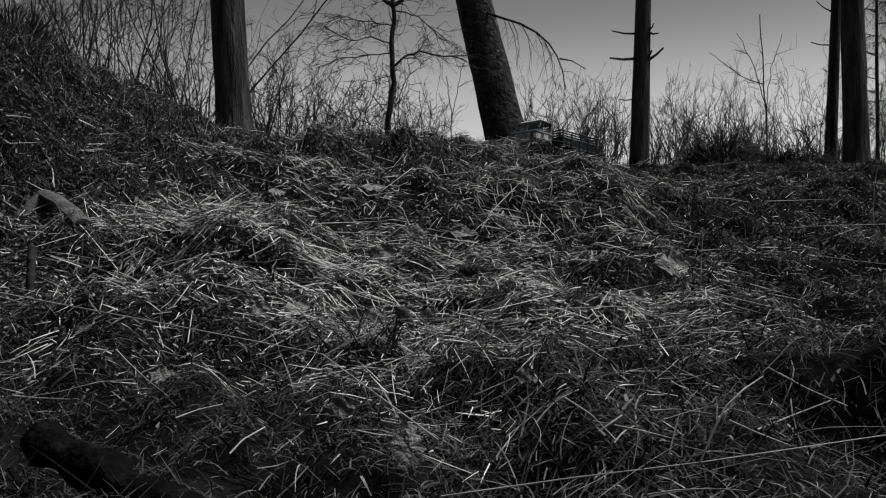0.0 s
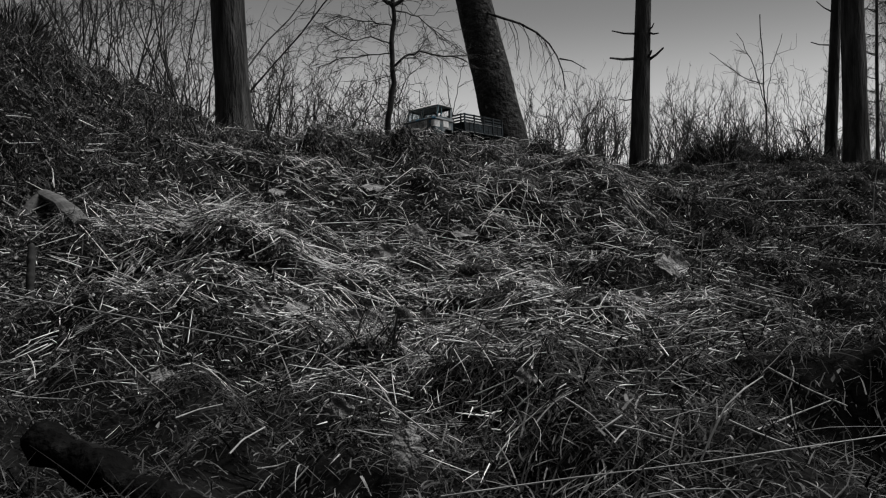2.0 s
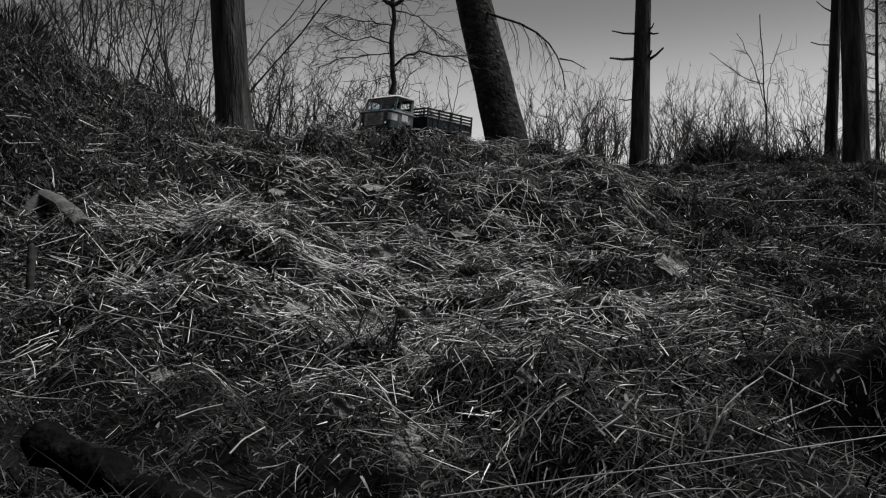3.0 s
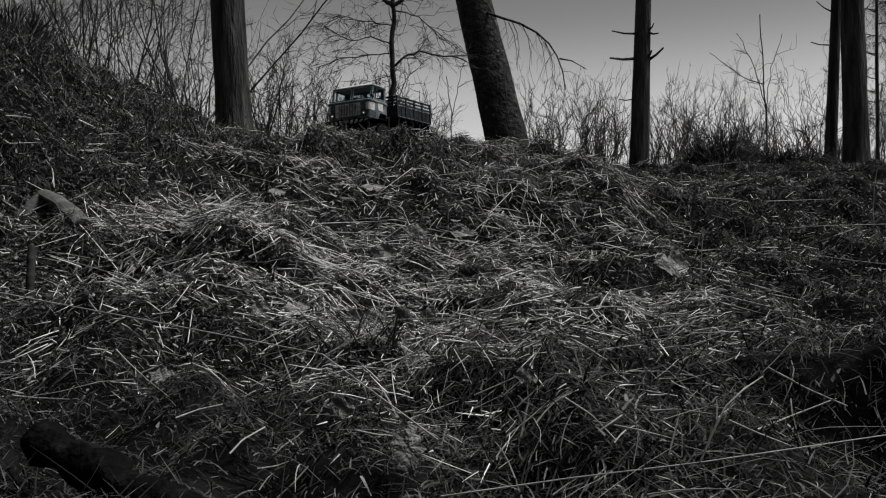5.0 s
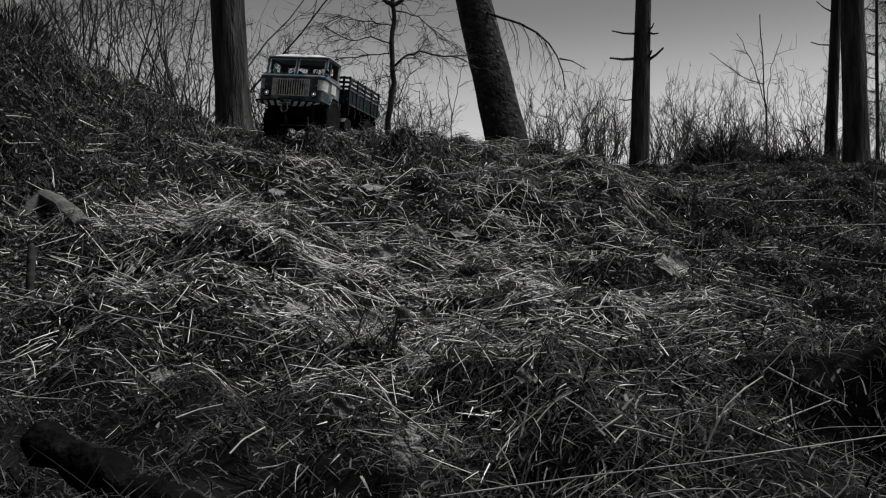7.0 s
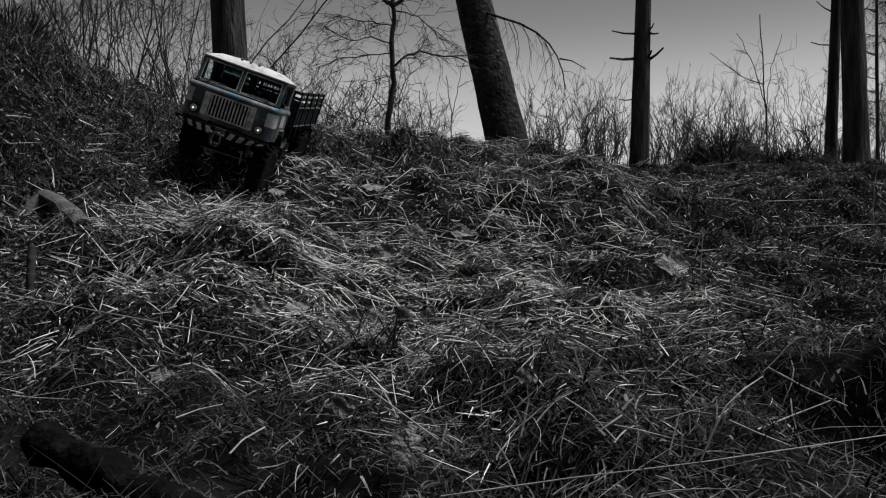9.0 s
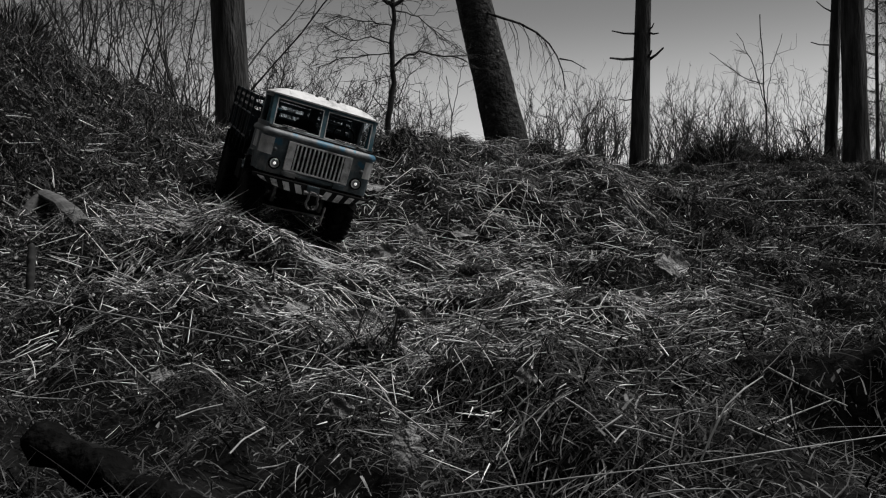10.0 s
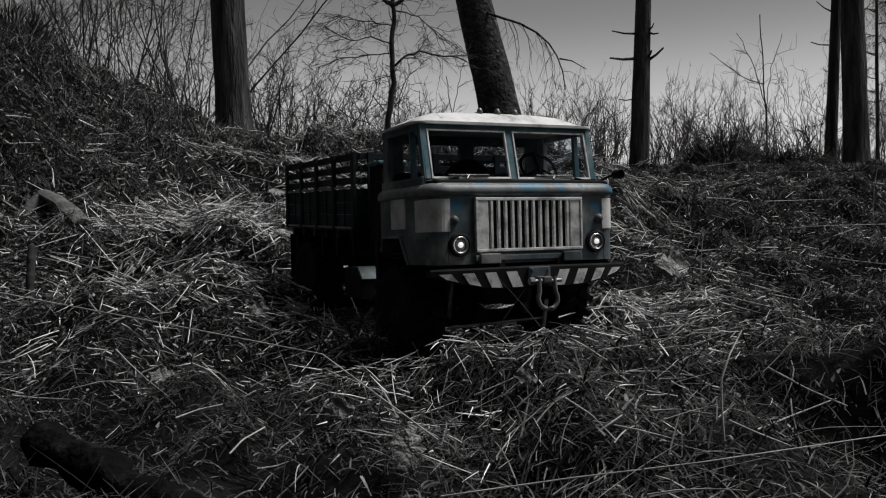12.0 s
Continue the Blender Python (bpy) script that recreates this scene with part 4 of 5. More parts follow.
stalk(0.0011, (-0.150, 0.616, -0.144), (-0.145, 0.634, -0.138), (-0.136, 0.670, -0.136))
stalk(0.0009, (0.082, 0.590, -0.100), (0.094, 0.556, -0.105), (0.105, 0.532, -0.116))
stalk(0.0011, (0.096, 0.542, -0.113), (0.104, 0.544, -0.108), (0.113, 0.554, -0.105))
stalk(0.0008, (0.014, 1.338, -0.068), (0.051, 1.204, -0.069), (0.097, 1.150, -0.055))
stalk(0.0010, (-0.187, 1.578, -0.040), (-0.139, 1.498, -0.052), (-0.105, 1.568, -0.029))
stalk(0.0012, (0.094, 1.910, 0.001), (0.168, 2.074, 0.039), (0.209, 2.220, 0.056))
stalk(0.0012, (-0.399, 1.534, 0.048), (-0.380, 1.578, 0.040), (-0.298, 1.628, -0.007))
stalk(0.0012, (-0.407, 1.488, 0.025), (-0.397, 1.506, 0.040), (-0.417, 1.636, 0.059))
stalk(0.0010, (-0.113, 0.956, -0.129), (-0.078, 0.980, -0.119), (-0.043, 1.032, -0.114))
stalk(0.0009, (0.094, 0.550, -0.108), (0.121, 0.544, -0.112), (0.145, 0.556, -0.120))
stalk(0.0010, (0.182, 0.558, -0.109), (0.193, 0.540, -0.113), (0.210, 0.530, -0.119))
stalk(0.0010, (0.195, 0.544, -0.112), (0.268, 0.674, -0.128), (0.305, 0.680, -0.116))
stalk(0.0011, (0.269, 0.726, -0.098), (0.289, 0.694, -0.111), (0.309, 0.670, -0.120))
stalk(0.0010, (-0.334, 0.678, -0.113), (-0.394, 0.844, -0.143), (-0.352, 0.828, -0.142))
stalk(0.0010, (-0.485, 0.966, -0.124), (-0.436, 0.934, -0.123), (-0.353, 0.864, -0.119))
upright(0.0016, (0.098, 2.366), (0.101, 2.356, 0.242))
upright(0.0014, (0.013, 2.164), (0.022, 2.154, 0.127))
upright(0.0012, (0.151, 1.134), (0.153, 1.124, -0.047))
upright(0.0012, (0.209, 1.080), (0.211, 1.070, -0.051))
upright(0.0013, (0.428, 1.450), (0.429, 1.440, 0.034))
upright(0.0012, (-0.022, 1.056), (-0.020, 1.046, -0.074))
upright(0.0016, (1.215, 2.474), (1.221, 2.464, 0.225))
upright(0.0018, (-0.775, 2.582), (-0.769, 2.572, 0.411))
upright(0.0012, (0.312, 1.270), (0.322, 1.260, -0.081))
upright(0.0010, (0.165, 0.744), (0.168, 0.734, -0.103))
upright(0.0011, (0.049, 0.714), (0.052, 0.704, -0.121))
upright(0.0008, (-0.044, 0.932), (-0.062, 0.922, -0.117))
upright(0.0010, (0.007, 0.704), (0.010, 0.694, -0.142))
upright(0.0012, (0.625, 1.918), (0.628, 1.908, -0.011))
upright(0.0020, (0.745, 2.734), (0.738, 2.724, 0.240))
upright(0.0009, (0.043, 0.692), (0.052, 0.682, -0.133))

leaf(-0.182, 2.282, 0.062, 0.48)
leaf(-0.121, 1.808, 0.052, 0.96)
leaf(-0.121, 1.208, 0.028, 1.00)
leaf(-0.085, 1.108, 0.021, 1.00)
leaf(-0.190, 1.138, 0.031, 0.74)
leaf(0.392, 1.498, 0.066, 1.00)
leaf(-0.061, 1.934, 0.045, 1.00)
leaf(0.051, 2.084, 0.056, 0.54)
leaf(-0.020, 1.162, 0.020, 1.00)
leaf(-0.083, 0.698, 0.022, 1.00)
leaf(-0.277, 0.862, 0.026, 0.71)
leaf(0.294, 1.336, 0.028, 0.87)
leaf(0.067, 0.690, 0.020, 1.00)
leaf(-0.383, 2.020, 0.039, 0.66)
leaf(-0.221, 1.044, 0.027, 0.90)
leaf(-0.313, 1.082, 0.020, 1.00)
leaf(-0.468, 1.582, 0.035, 0.49)
leaf(-0.454, 1.552, 0.034, 0.50)
leaf(-0.460, 1.532, 0.034, 0.50)
leaf(0.392, 1.490, 0.062, 0.95, "large pale dead leaf propped against the hollow's edge", 0.5)
upturned = tagged(new("dead_leaf", LEAVES[2]), "crumpled dead leaf standing upright in dark grass", "leaf", "dead leaves")
upturned.matrix_world = Matrix.Translation((-0.023, 0.575, float(height(-0.023, 0.575)) + 0.03)) @ Matrix.Rotation(0.2, 4, "Z") @ Matrix.Rotation(1.35, 4, "X") @ Matrix.Rotation(1.75, 4, "Z") @ Matrix.Scale(0.036, 4)
cone_thing(-0.051, 1.138, 0.042, 1.3, 0.6, "dark closed pine cone in the straw")
cone_thing(0.054, 1.734, 0.05, 0.4, 0.1, "open pine cone with pale scale edges")


def wood_piece(name, label, a, b, r, material, category, flat=1.0, knots=()):
    """A rough broken piece of branch or bark between two places."""
    a, b = np.array(a), np.array(b)
    tb = Tubes()
    s = np.linspace(0, 1, 22)[:, None]
    path = a + (b - a) * s + np.array((0, 0, 0.1 * r)) * np.sin(s * 7)
    rad = r * (1 + 0.10 * np.sin(s[:, 0] * 19) + 0.06 * np.sin(s[:, 0] * 43 + 1))
    for place, extra in knots:
        rad = rad * (1 + extra * np.exp(-((s[:, 0] - place) / 0.05) ** 2))
    rad[0] *= 0.3
    rad[-1] *= 0.3
    tb.add(path, rad, 14)
    tb.v[-1] = tb.v[-1] + rng.normal(0, 0.05 * r, tb.v[-1].shape) + np.array([0.16 * r * noise.noise(Vector(p) * 1.3 / r) for p in tb.v[-1]])[:, None]
    ob = tagged(new(name, tb.mesh(name, material)), label, category)
    if flat != 1.0:
        mid = Vector((a + b) / 2)
        ob.data.transform(Matrix.Translation(-mid))
        ob.matrix_world = Matrix.Translation(mid)
        ob.data.transform(Matrix.Diagonal((1, 1, flat, 1)))
    return ob


wood_piece("rotting_log", "dark damp rotting branch half sunk in grass", (-0.262, 0.56, -0.122), (-0.122, 0.462, -0.147), 0.0125, LOG, "log", knots=((0.2, -0.15), (0.46, 0.22), (0.55, -0.3), (0.85, 0.12)))

def bark_piece(name, label, a, b, wide, seed):
    """A flat torn strip of bark, hollowed along its length, with ragged ends."""
    a, b = Vector(a), Vector(b)
    way = (b - a).normalized()
    side = way.cross(Vector((0.25, -0.5, 1))).normalized()
    up = side.cross(way).normalized()
    up = up if up.z > 0 else -up
    bm = bmesh.new()
    layers = []
    for thick in (0.0, -0.0045):
        grid = []
        for k in range(15):
            s, row = k / 14, []
            for w in np.linspace(-1, 1, 7):
                rag = 0.10 * noise.noise((w * 3 + seed, s * 2, thick)) * (1 if k in (0, 14) else 0)
                half = wide / 2 * (1 + 0.16 * noise.noise((seed, s * 5, 1)))
                lift = 0.22 * wide * (1 - w * w) + 0.05 * wide * noise.noise((w * 2 + seed, s * 9, 3)) + 0.012 * math.sin(s * 2.6)
                row.append(bm.verts.new(a + (b - a) * (s + rag) + side * (w * half) + up * (lift + thick)))
            grid.append(row)
        layers.append(grid)
    top, low = layers
    for k in range(14):
        for c in range(6):
            bm.faces.new((top[k][c], top[k][c + 1], top[k + 1][c + 1], top[k + 1][c]))
            bm.faces.new((low[k][c], low[k + 1][c], low[k + 1][c + 1], low[k][c + 1]))
        for c in (0, 6):
            bm.faces.new((top[k][c], top[k + 1][c], low[k + 1][c], low[k][c]))
    for c in range(6):
        for k in (0, 14):
            bm.faces.new((top[k][c], low[k][c], low[k][c + 1], top[k][c + 1]))
    return tagged(part(name, bm, WOOD), label, "bark")


bark_piece("bark_strip", "pale strip of torn bark leaning in the straw", (-0.810, 1.78, 0.115), (-0.628, 1.53, 0.040), 0.030, 2.0)
bark_piece("bark_chip", "short pale chip of bark", (-0.80, 1.775, 0.115), (-0.822, 1.73, 0.065), 0.024, 5.0)
wood_piece("dead_stick", "dim weathered stick standing in grass", (-0.566, 1.20, -0.075), (-0.572, 1.22, 0.008), 0.0055, TWIG, "stick")


def twig_thing(label, r, *pts):
    pts = np.array(pts)
    s = np.linspace(0, len(pts) - 1, 6 * len(pts))
    path = np.stack([np.interp(s, np.arange(len(pts)), pts[:, c]) for c in range(3)], -1)
    for _ in range(3):
        path[1:-1] = (path[:-2] + path[1:-1] * 2 + path[2:]) / 4
    tb = Tubes()
    tb.add(path, np.linspace(r, r * 0.5, len(path)), 6)
    return tagged(new("dark_twig", tb.mesh("dark_twig", TWIG)), label, "twig", "dark twigs")


twig_thing("dark twig bent in a hoop over the grass", 0.004, (0.90, 2.62, 0.195), (0.845, 2.62, 0.185), (0.815, 2.60, 0.155), (0.822, 2.58, 0.135))
twig_thing("thin dark twig lying on straw", 0.0016, (-0.651, 1.42, -0.005), (-0.60, 1.45, 0.012), (-0.555, 1.60, 0.055))
twig_thing("thin dark twig lying on straw", 0.0016, (0.10, 1.95, 0.04), (0.26, 2.02, 0.05), (0.40, 2.1, 0.03))
twig_thing("fallen branch leaning behind the crest", 0.0035, (-0.62, 5.300, 0.84), (-0.56, 5.28, 0.79), (-0.432, 5.200, 0.746), (-0.34, 5.18, 0.65), (-0.212, 5.150, 0.582), (0.020, 5.100, 0.398))

# a dark dried rosette with spreading blades
n = 46
a = rng.uniform(0, 2 * np.pi, n)
v, f = blades(n, 0.102 + 0.004 * np.cos(a), 0.632 + 0.004 * np.sin(a), a, rng.uniform(0.02, 0.06, n), rng.uniform(0.0007, 0.0016, n), rng.uniform(0.05, 0.9, n), rng.uniform(0.1, 0.7, n), np.full(n, 0.012), False, 4)
tagged(new("dried_rosette", fast_mesh("dried_rosette", v, f, GRASS, False)), "dark dried plant rosette with spreading blades", "plant", kind="stuff")
# a pale fan of broken stems
n = 16
a = rng.uniform(0.9, 2.4, n)
v, f = blades(n, -0.515 + rng.normal(0, 0.012, n), 1.438 + rng.normal(0, 0.01, n), a, rng.uniform(0.02, 0.05, n), rng.uniform(0.003, 0.005, n), rng.uniform(0.5, 1.2, n), rng.uniform(0.0, 0.4, n), np.full(n, 0.008), True, 3)
tagged(new("straw_fan", fast_mesh("straw_fan", v, f, STALK)), "pale fan of broken stems in the straw", "straw", kind="stuff")

# a kinked stalk that springs up when the truck's wheel comes near
tb = Tubes()
kink = np.array(((0.0, 0.0, 0.0), (0.0085, 0.002, 0.018), (0.0165, 0.004, 0.032), (0.030, 0.012, 0.041), (0.048, 0.03, 0.046))) * 0.92
tb.add(kink, (0.0006, 0.00058, 0.00055, 0.0005, 0.0003), 6)
sprung = tagged(new("kinked_stalk", tb.mesh("kinked_stalk", STALK)), "pale kinked dry stalk that springs upright", "grass stalk")


# ---------------------------------------------------------------- the model truck
# its own space: x to its right side, y forward (0 at the grille), z up; tyres touch at z = -0.03
WHEEL_R, WHEELS = 0.062, {"front_right": (0.088, -0.108), "front_left": (-0.088, -0.108), "rear_right": (0.088, -0.435), "rear_left": (-0.088, -0.435)}


def cab(truck):
    bm = bmesh.new()                                    # front skin with its bend back under the windscreen
    slab(bm, [(0.0, 0.094), (0.0, 0.163), (-0.005, 0.163), (-0.005, 0.094)], "x", -0.089, 0.089)
    body = part("cab_body", bm, PAINT, truck, "worn blue-grey painted cab")
    for s in (1, -1):
        bm = bmesh.new()                                # rounded front corner
        bend = lambda r, a0: [(s * (0.0895 + r * math.sin(a)), -0.0155 + r * math.cos(a)) for a in np.linspace(a0, math.pi / 2, 9)]
        slab(bm, bend(0.0155, 0.0) + bend(0.0115, 0.0)[::-1], "z", 0.094, 0.163)
        part("corner_panel", bm, PAINT, body)
        bm = bmesh.new()                                # pale plate bent round the corner; the left one whitened for sunlight
        slab(bm, [(s * 0.0872, 0.0011)] + bend(0.0166, 0.0) + [(s * 0.1061, -0.041), (s * 0.1047, -0.041)] + bend(0.0152, 0.0)[::-1] + [(s * 0.0872, -0.0003)], "z", 0.126, 0.1575, 0.0004)
        part("pale_plate", bm, PATCH if s > 0 else WHITE, body, "pale grey scuffed plate" if s > 0 else "pale plate painted white to look sunlit")
        bm = bmesh.new()                                # side with wheel arch
        slab(bm, [(-0.0155, 0.163), (-0.138, 0.163), (-0.138, 0.108), (-0.134, 0.108), (-0.130, 0.122), (-0.082, 0.122), (-0.062, 0.094), (-0.0155, 0.094)], "x", s * 0.1005, s * 0.105)
        part("side_panel", bm, PAINT, body)
        bm = bmesh.new()                                # arch lip
        for a, b in (((-0.062, 0.094), (-0.082, 0.122)), ((-0.082, 0.122), (-0.130, 0.122)), ((-0.130, 0.122), (-0.136, 0.106))):
            rod(bm, (s * 0.106, *a), (s * 0.106, *b), 0.0016, 6)
        part("arch_lip", bm, RIDGE, body)
        for y0, y1 in ((-0.104, -0.066),):
            bm = bmesh.new()
            block(bm, min(s * 0.1045, s * 0.1068), max(s * 0.1045, s * 0.1068), y0, y1, 0.130, 0.161, 0.0008)
            part("pale_plate", bm, PATCH, body, "pale grey scuffed plate")
        bm = bmesh.new()
        for j in range(5):
            z = 0.101 + 0.0045 * j
            block(bm, min(s * 0.1045, s * 0.1062), max(s * 0.1045, s * 0.1062), -0.052, -0.014, z, z + 0.002)
        part("louvres", bm, PAINT, body)
        bm = bmesh.new()                                # door, lower half above the belt
        block(bm, min(s * 0.099, s * 0.103), max(s * 0.099, s * 0.103), -0.138, -0.028, 0.165, 0.181, 0.001)
        part("door_top", bm, PAINT, body)
        bm = bmesh.new()
        rod(bm, (s * 0.107, -0.108, 0.150 + 0.012), (s * 0.107, -0.122, 0.162), 0.0014, 6)
        part("door_handle", bm, STEEL, body)
        for y0, y1, lean in ((-0.034, -0.027, -0.012), (-0.062, -0.0575, -0.004), (-0.138, -0.124, 0.0)):
            bm = bmesh.new()                            # pillars
            slab(bm, [(y0, 0.179), (y1, 0.179), (y1 + lean, 0.234), (y0 + lean, 0.234)], "x", s * 0.0945, s * 0.1005, 0.0007)
            part("pillar", bm, FRAME if y0 > -0.1 else PAINT, body)
        bm = bmesh.new()
        block(bm, min(s * 0.096, s * 0.1015), max(s * 0.096, s * 0.1015), -0.138, -0.04, 0.228, 0.236)
        part("window_rail", bm, PAINT, body)
    # rounded shoulder under the windscreen, bent round the nose and back along the doors
    bm = bmesh.new()
    path = [(0.1050, -0.137), (0.1050, -0.08), (0.1050, -0.030), (0.1050, -0.0155)] + [(0.0895 + 0.0155 * math.cos(a), -0.0155 + 0.0155 * math.sin(a)) for a in np.linspace(0.2, math.pi / 2 - 0.1, 6)] + [(0.086, 0.0), (0.05, 0.0003), (0.0, 0.0005)]
    path = path + [(-x, y) for x, y in path[-2::-1]]
    rings = []
    for j, (x, y) in enumerate(path):
        a, b = Vector(path[max(j - 1, 0)]), Vector(path[min(j + 1, len(path) - 1)])
        d = (b - a).normalized()
        out = Vector((-d.y, d.x))
        out = out if out.dot(Vector((x, y + 0.07))) > 0 else -out
        back = 0.034 * float(ease(-0.06, -0.012, y)) + 0.006
        prof = [(-0.005, 0.1605), (0.0015, 0.1608), (0.0034, 0.1625), (0.0036, 0.1655), (0.0024, 0.1690), (-0.001, 0.1722), (-0.006 - 0.25 * (back - 0.006), 0.1752), (-0.006 - 0.6 * (back - 0.006), 0.1778), (-back, 0.1802), (-back, 0.1745), (-0.006, 0.1690)]
        rings.append([bm.verts.new((x + out.x * u, y + out.y * u, w)) for u, w in prof])
    n = len(rings[0])
    for a, b in zip(rings, rings[1:]):
        for k in range(n):
            bm.faces.new((a[k], a[(k + 1) % n], b[(k + 1) % n], b[k]))
    for ring in (rings[0], rings[-1]):
        bm.faces.new(ring)
    part("belt_ridge", bm, RIDGE, body, "worn rounded shoulder with blue patches", smooth=True)
    # windscreen: two framed openings with a centre pillar, tipped back
    tip = lambda z: -0.027 - 0.24 * (z - 0.1795)
    for s in (1, -1):
        bm = bmesh.new()
        for x0, x1, z0, z1 in ((0.004, 0.0925, 0.1790, 0.1808), (0.004, 0.0925, 0.2275, 0.2292), (0.0042, 0.0056, 0.1795, 0.229), (0.0912, 0.0927, 0.1795, 0.229)):
            slab(bm, [(s * x0, z0), (s * x1, z0), (s * x1, z1), (s * x0, z1)], "y", -0.003, 0.0012)
        for v in bm.verts:
            v.co.y += tip(v.co.z)
        part("windscreen_frame", bm, TRIM, body)
    bm = bmesh.new()
    slab(bm, [(-0.004, 0.179), (0.004, 0.179), (0.004, 0.233), (-0.004, 0.233)], "y", -0.004, 0.0)
    slab(bm, [(-0.097, 0.2295), (0.097, 0.2295), (0.097, 0.2345), (-0.097, 0.2345)], "y", -0.004, 0.0005)
    for s in (1, -1):
        slab(bm, [(s * 0.093, 0.179), (s * 0.0985, 0.179), (s * 0.0985, 0.2345), (s * 0.093, 0.2345)], "y", -0.004, 0.0005)
    for v in bm.verts:
        v.co.y += tip(v.co.z)
    part("windscreen_pillar", bm, FRAME, body, "teal windscreen pillars")
    for x0, x1 in ((0.030, 0.075), (-0.070, -0.025)):
        bm = bmesh.new()
        rod(bm, (x0, -0.0255, 0.1825), (x1, -0.0255, 0.1822), 0.0009, 6)
        rod(bm, ((x0 + x1) / 2, -0.0255, 0.1824), ((x0 + x1) / 2 + 0.004, -0.022, 0.1785), 0.0011, 6)
        part("wiper", bm, STEEL, body)
    # rear wall with two windows
    bm = bmesh.new()
    for x0, x1, z0, z1 in ((-0.1, 0.1, 0.108, 0.190), (-0.1, 0.1, 0.224, 0.234), (-0.1, -0.078, 0.19, 0.224), (0.078, 0.1, 0.19, 0.224), (-0.009, 0.009, 0.19, 0.224)):
        slab(bm, [(x0, z0), (x1, z0), (x1, z1), (x0, z1)], "y", -0.139, -0.135)
    part("rear_wall", bm, PAINT, body)
    # roof: a drip edge and a shallow crowned top with ribs
    roof_z = lambda u, v: 0.2368 + 0.0150 * (1 - abs(u) ** 4.6) * (1 - abs(v) ** 3.4)
    bm = bmesh.new()
    grid = [[bm.verts.new((u * 0.1045 * (1 - 0.07 * v ** 6), -0.0885 + v * 0.0515 * (1 - 0.14 * u ** 6), roof_z(u, v))) for u in np.linspace(-1, 1, 25)] for v in np.linspace(-1, 1, 15)]
    for r0, r1 in zip(grid, grid[1:]):
        for k in range(24):
            bm.faces.new((r0[k], r0[k + 1], r1[k + 1], r1[k]))
    roof = part("roof", bm, WHITE, body, "dirty white crowned roof", smooth=True)
    bm = bmesh.new()
    slab(bm, [(sx * (0.0935 + 0.0125 * math.cos(a)), -0.0885 + sy * (0.0405 + 0.0125 * math.sin(a))) for sx, sy, turns in ((1, 1, (0, 1)), (-1, 1, (1, 0)), (-1, -1, (0, 1)), (1, -1, (1, 0))) for a in np.linspace(turns[0] * math.pi / 2, turns[1] * math.pi / 2, 7)], "z", 0.2342, 0.2370, 0.0009)
    part("drip_edge", bm, WHITE, roof)
    for x in (-0.072, 0.072, -0.036, 0.036):               # pressed ribs that follow the crown
        bm = bmesh.new()
        rows = []
        for v in np.linspace(-0.86, 0.86, 11):
            rows.append([bm.verts.new((x + dx, -0.0885 + v * 0.0505, roof_z((x + dx) / 0.1035, v) + dz)) for dx, dz in ((-0.0026, -0.0004), (-0.0009, 0.0007), (0.0009, 0.0007), (0.0026, -0.0004))])
        for r0, r1 in zip(rows, rows[1:]):
            for k in range(3):
                bm.faces.new((r0[k], r0[k + 1], r1[k + 1], r1[k]))
        part("roof_rib", bm, WHITE, roof, smooth=True)
    for x in (-0.0211, 0.0, 0.0211):
        bm = bmesh.new()
        z = roof_z(x / 0.1035, 0.56)
        lathe(bm, [(-0.001, 0.0034), (0.0018, 0.0032), (0.0042, 0.0026), (0.0056, 0.0012), (0.0058, 0.0001)], "z", 12, (x, -0.060, z))
        block(bm, x - 0.0012, x + 0.0012, -0.074, -0.060, z - 0.0005, z + 0.0022, 0.0004)
        part("marker_lamp", bm, STEEL, roof, "small dull marker lamp", smooth=True)
    for s in (1, -1):                                       # windscreen panes
        bm = bmesh.new()
        slab(bm, [(s * 0.0048, 0.1802), (s * 0.0918, 0.1802), (s * 0.0918, 0.2282), (s * 0.0048, 0.2282)], "y", -0.0016, -0.0010)
        for v in bm.verts:
            v.co.y += tip(v.co.z)
        pane = part("windscreen_pane", bm, GLASS, body, "clear windscreen pane")
        pane.visible_shadow = False
    # inside
    bm = bmesh.new()
    block(bm, -0.098, 0.098, -0.136, -0.012, 0.100, 0.104)
    part("cab_floor", bm, BLACK, body)
    bm = bmesh.new()
    block(bm, -0.098, 0.098, -0.036, -0.006, 0.15, 0.1765, 0.002)
    part("dashboard", bm, BLACK, body)
    bm = bmesh.new()
    bmesh.ops.create_uvsphere(bm, u_segments=20, v_segments=12, radius=1, matrix=Matrix.Translation((0.022, -0.09, 0.155)) @ Matrix.Diagonal((0.035, 0.035, 0.05, 1)))
    part("engine_cover", bm, BLACK, body, "dark rounded engine cover", smooth=True)
    for x in (0.064, -0.055):
        bm = bmesh.new()
        block(bm, x - 0.026, x + 0.026, -0.118, -0.075, 0.125, 0.15, 0.004)
        block(bm, x - 0.026, x + 0.026, -0.130, -0.118, 0.13, 0.192, 0.004)
        part("seat", bm, BLACK, body)
    bm = bmesh.new()
    wheel = Matrix.Translation((-0.05, -0.062, 0.193)) @ Matrix.Rotation(radians(-55), 4, "X")
    ring = [bm.verts.new(wheel @ Vector(((0.021 + 0.0018 * math.cos(b)) * math.cos(a), (0.021 + 0.0018 * math.cos(b)) * math.sin(a), 0.0018 * math.sin(b)))) for a in np.arange(24) * math.pi / 12 for b in np.arange(6) * math.pi / 3]
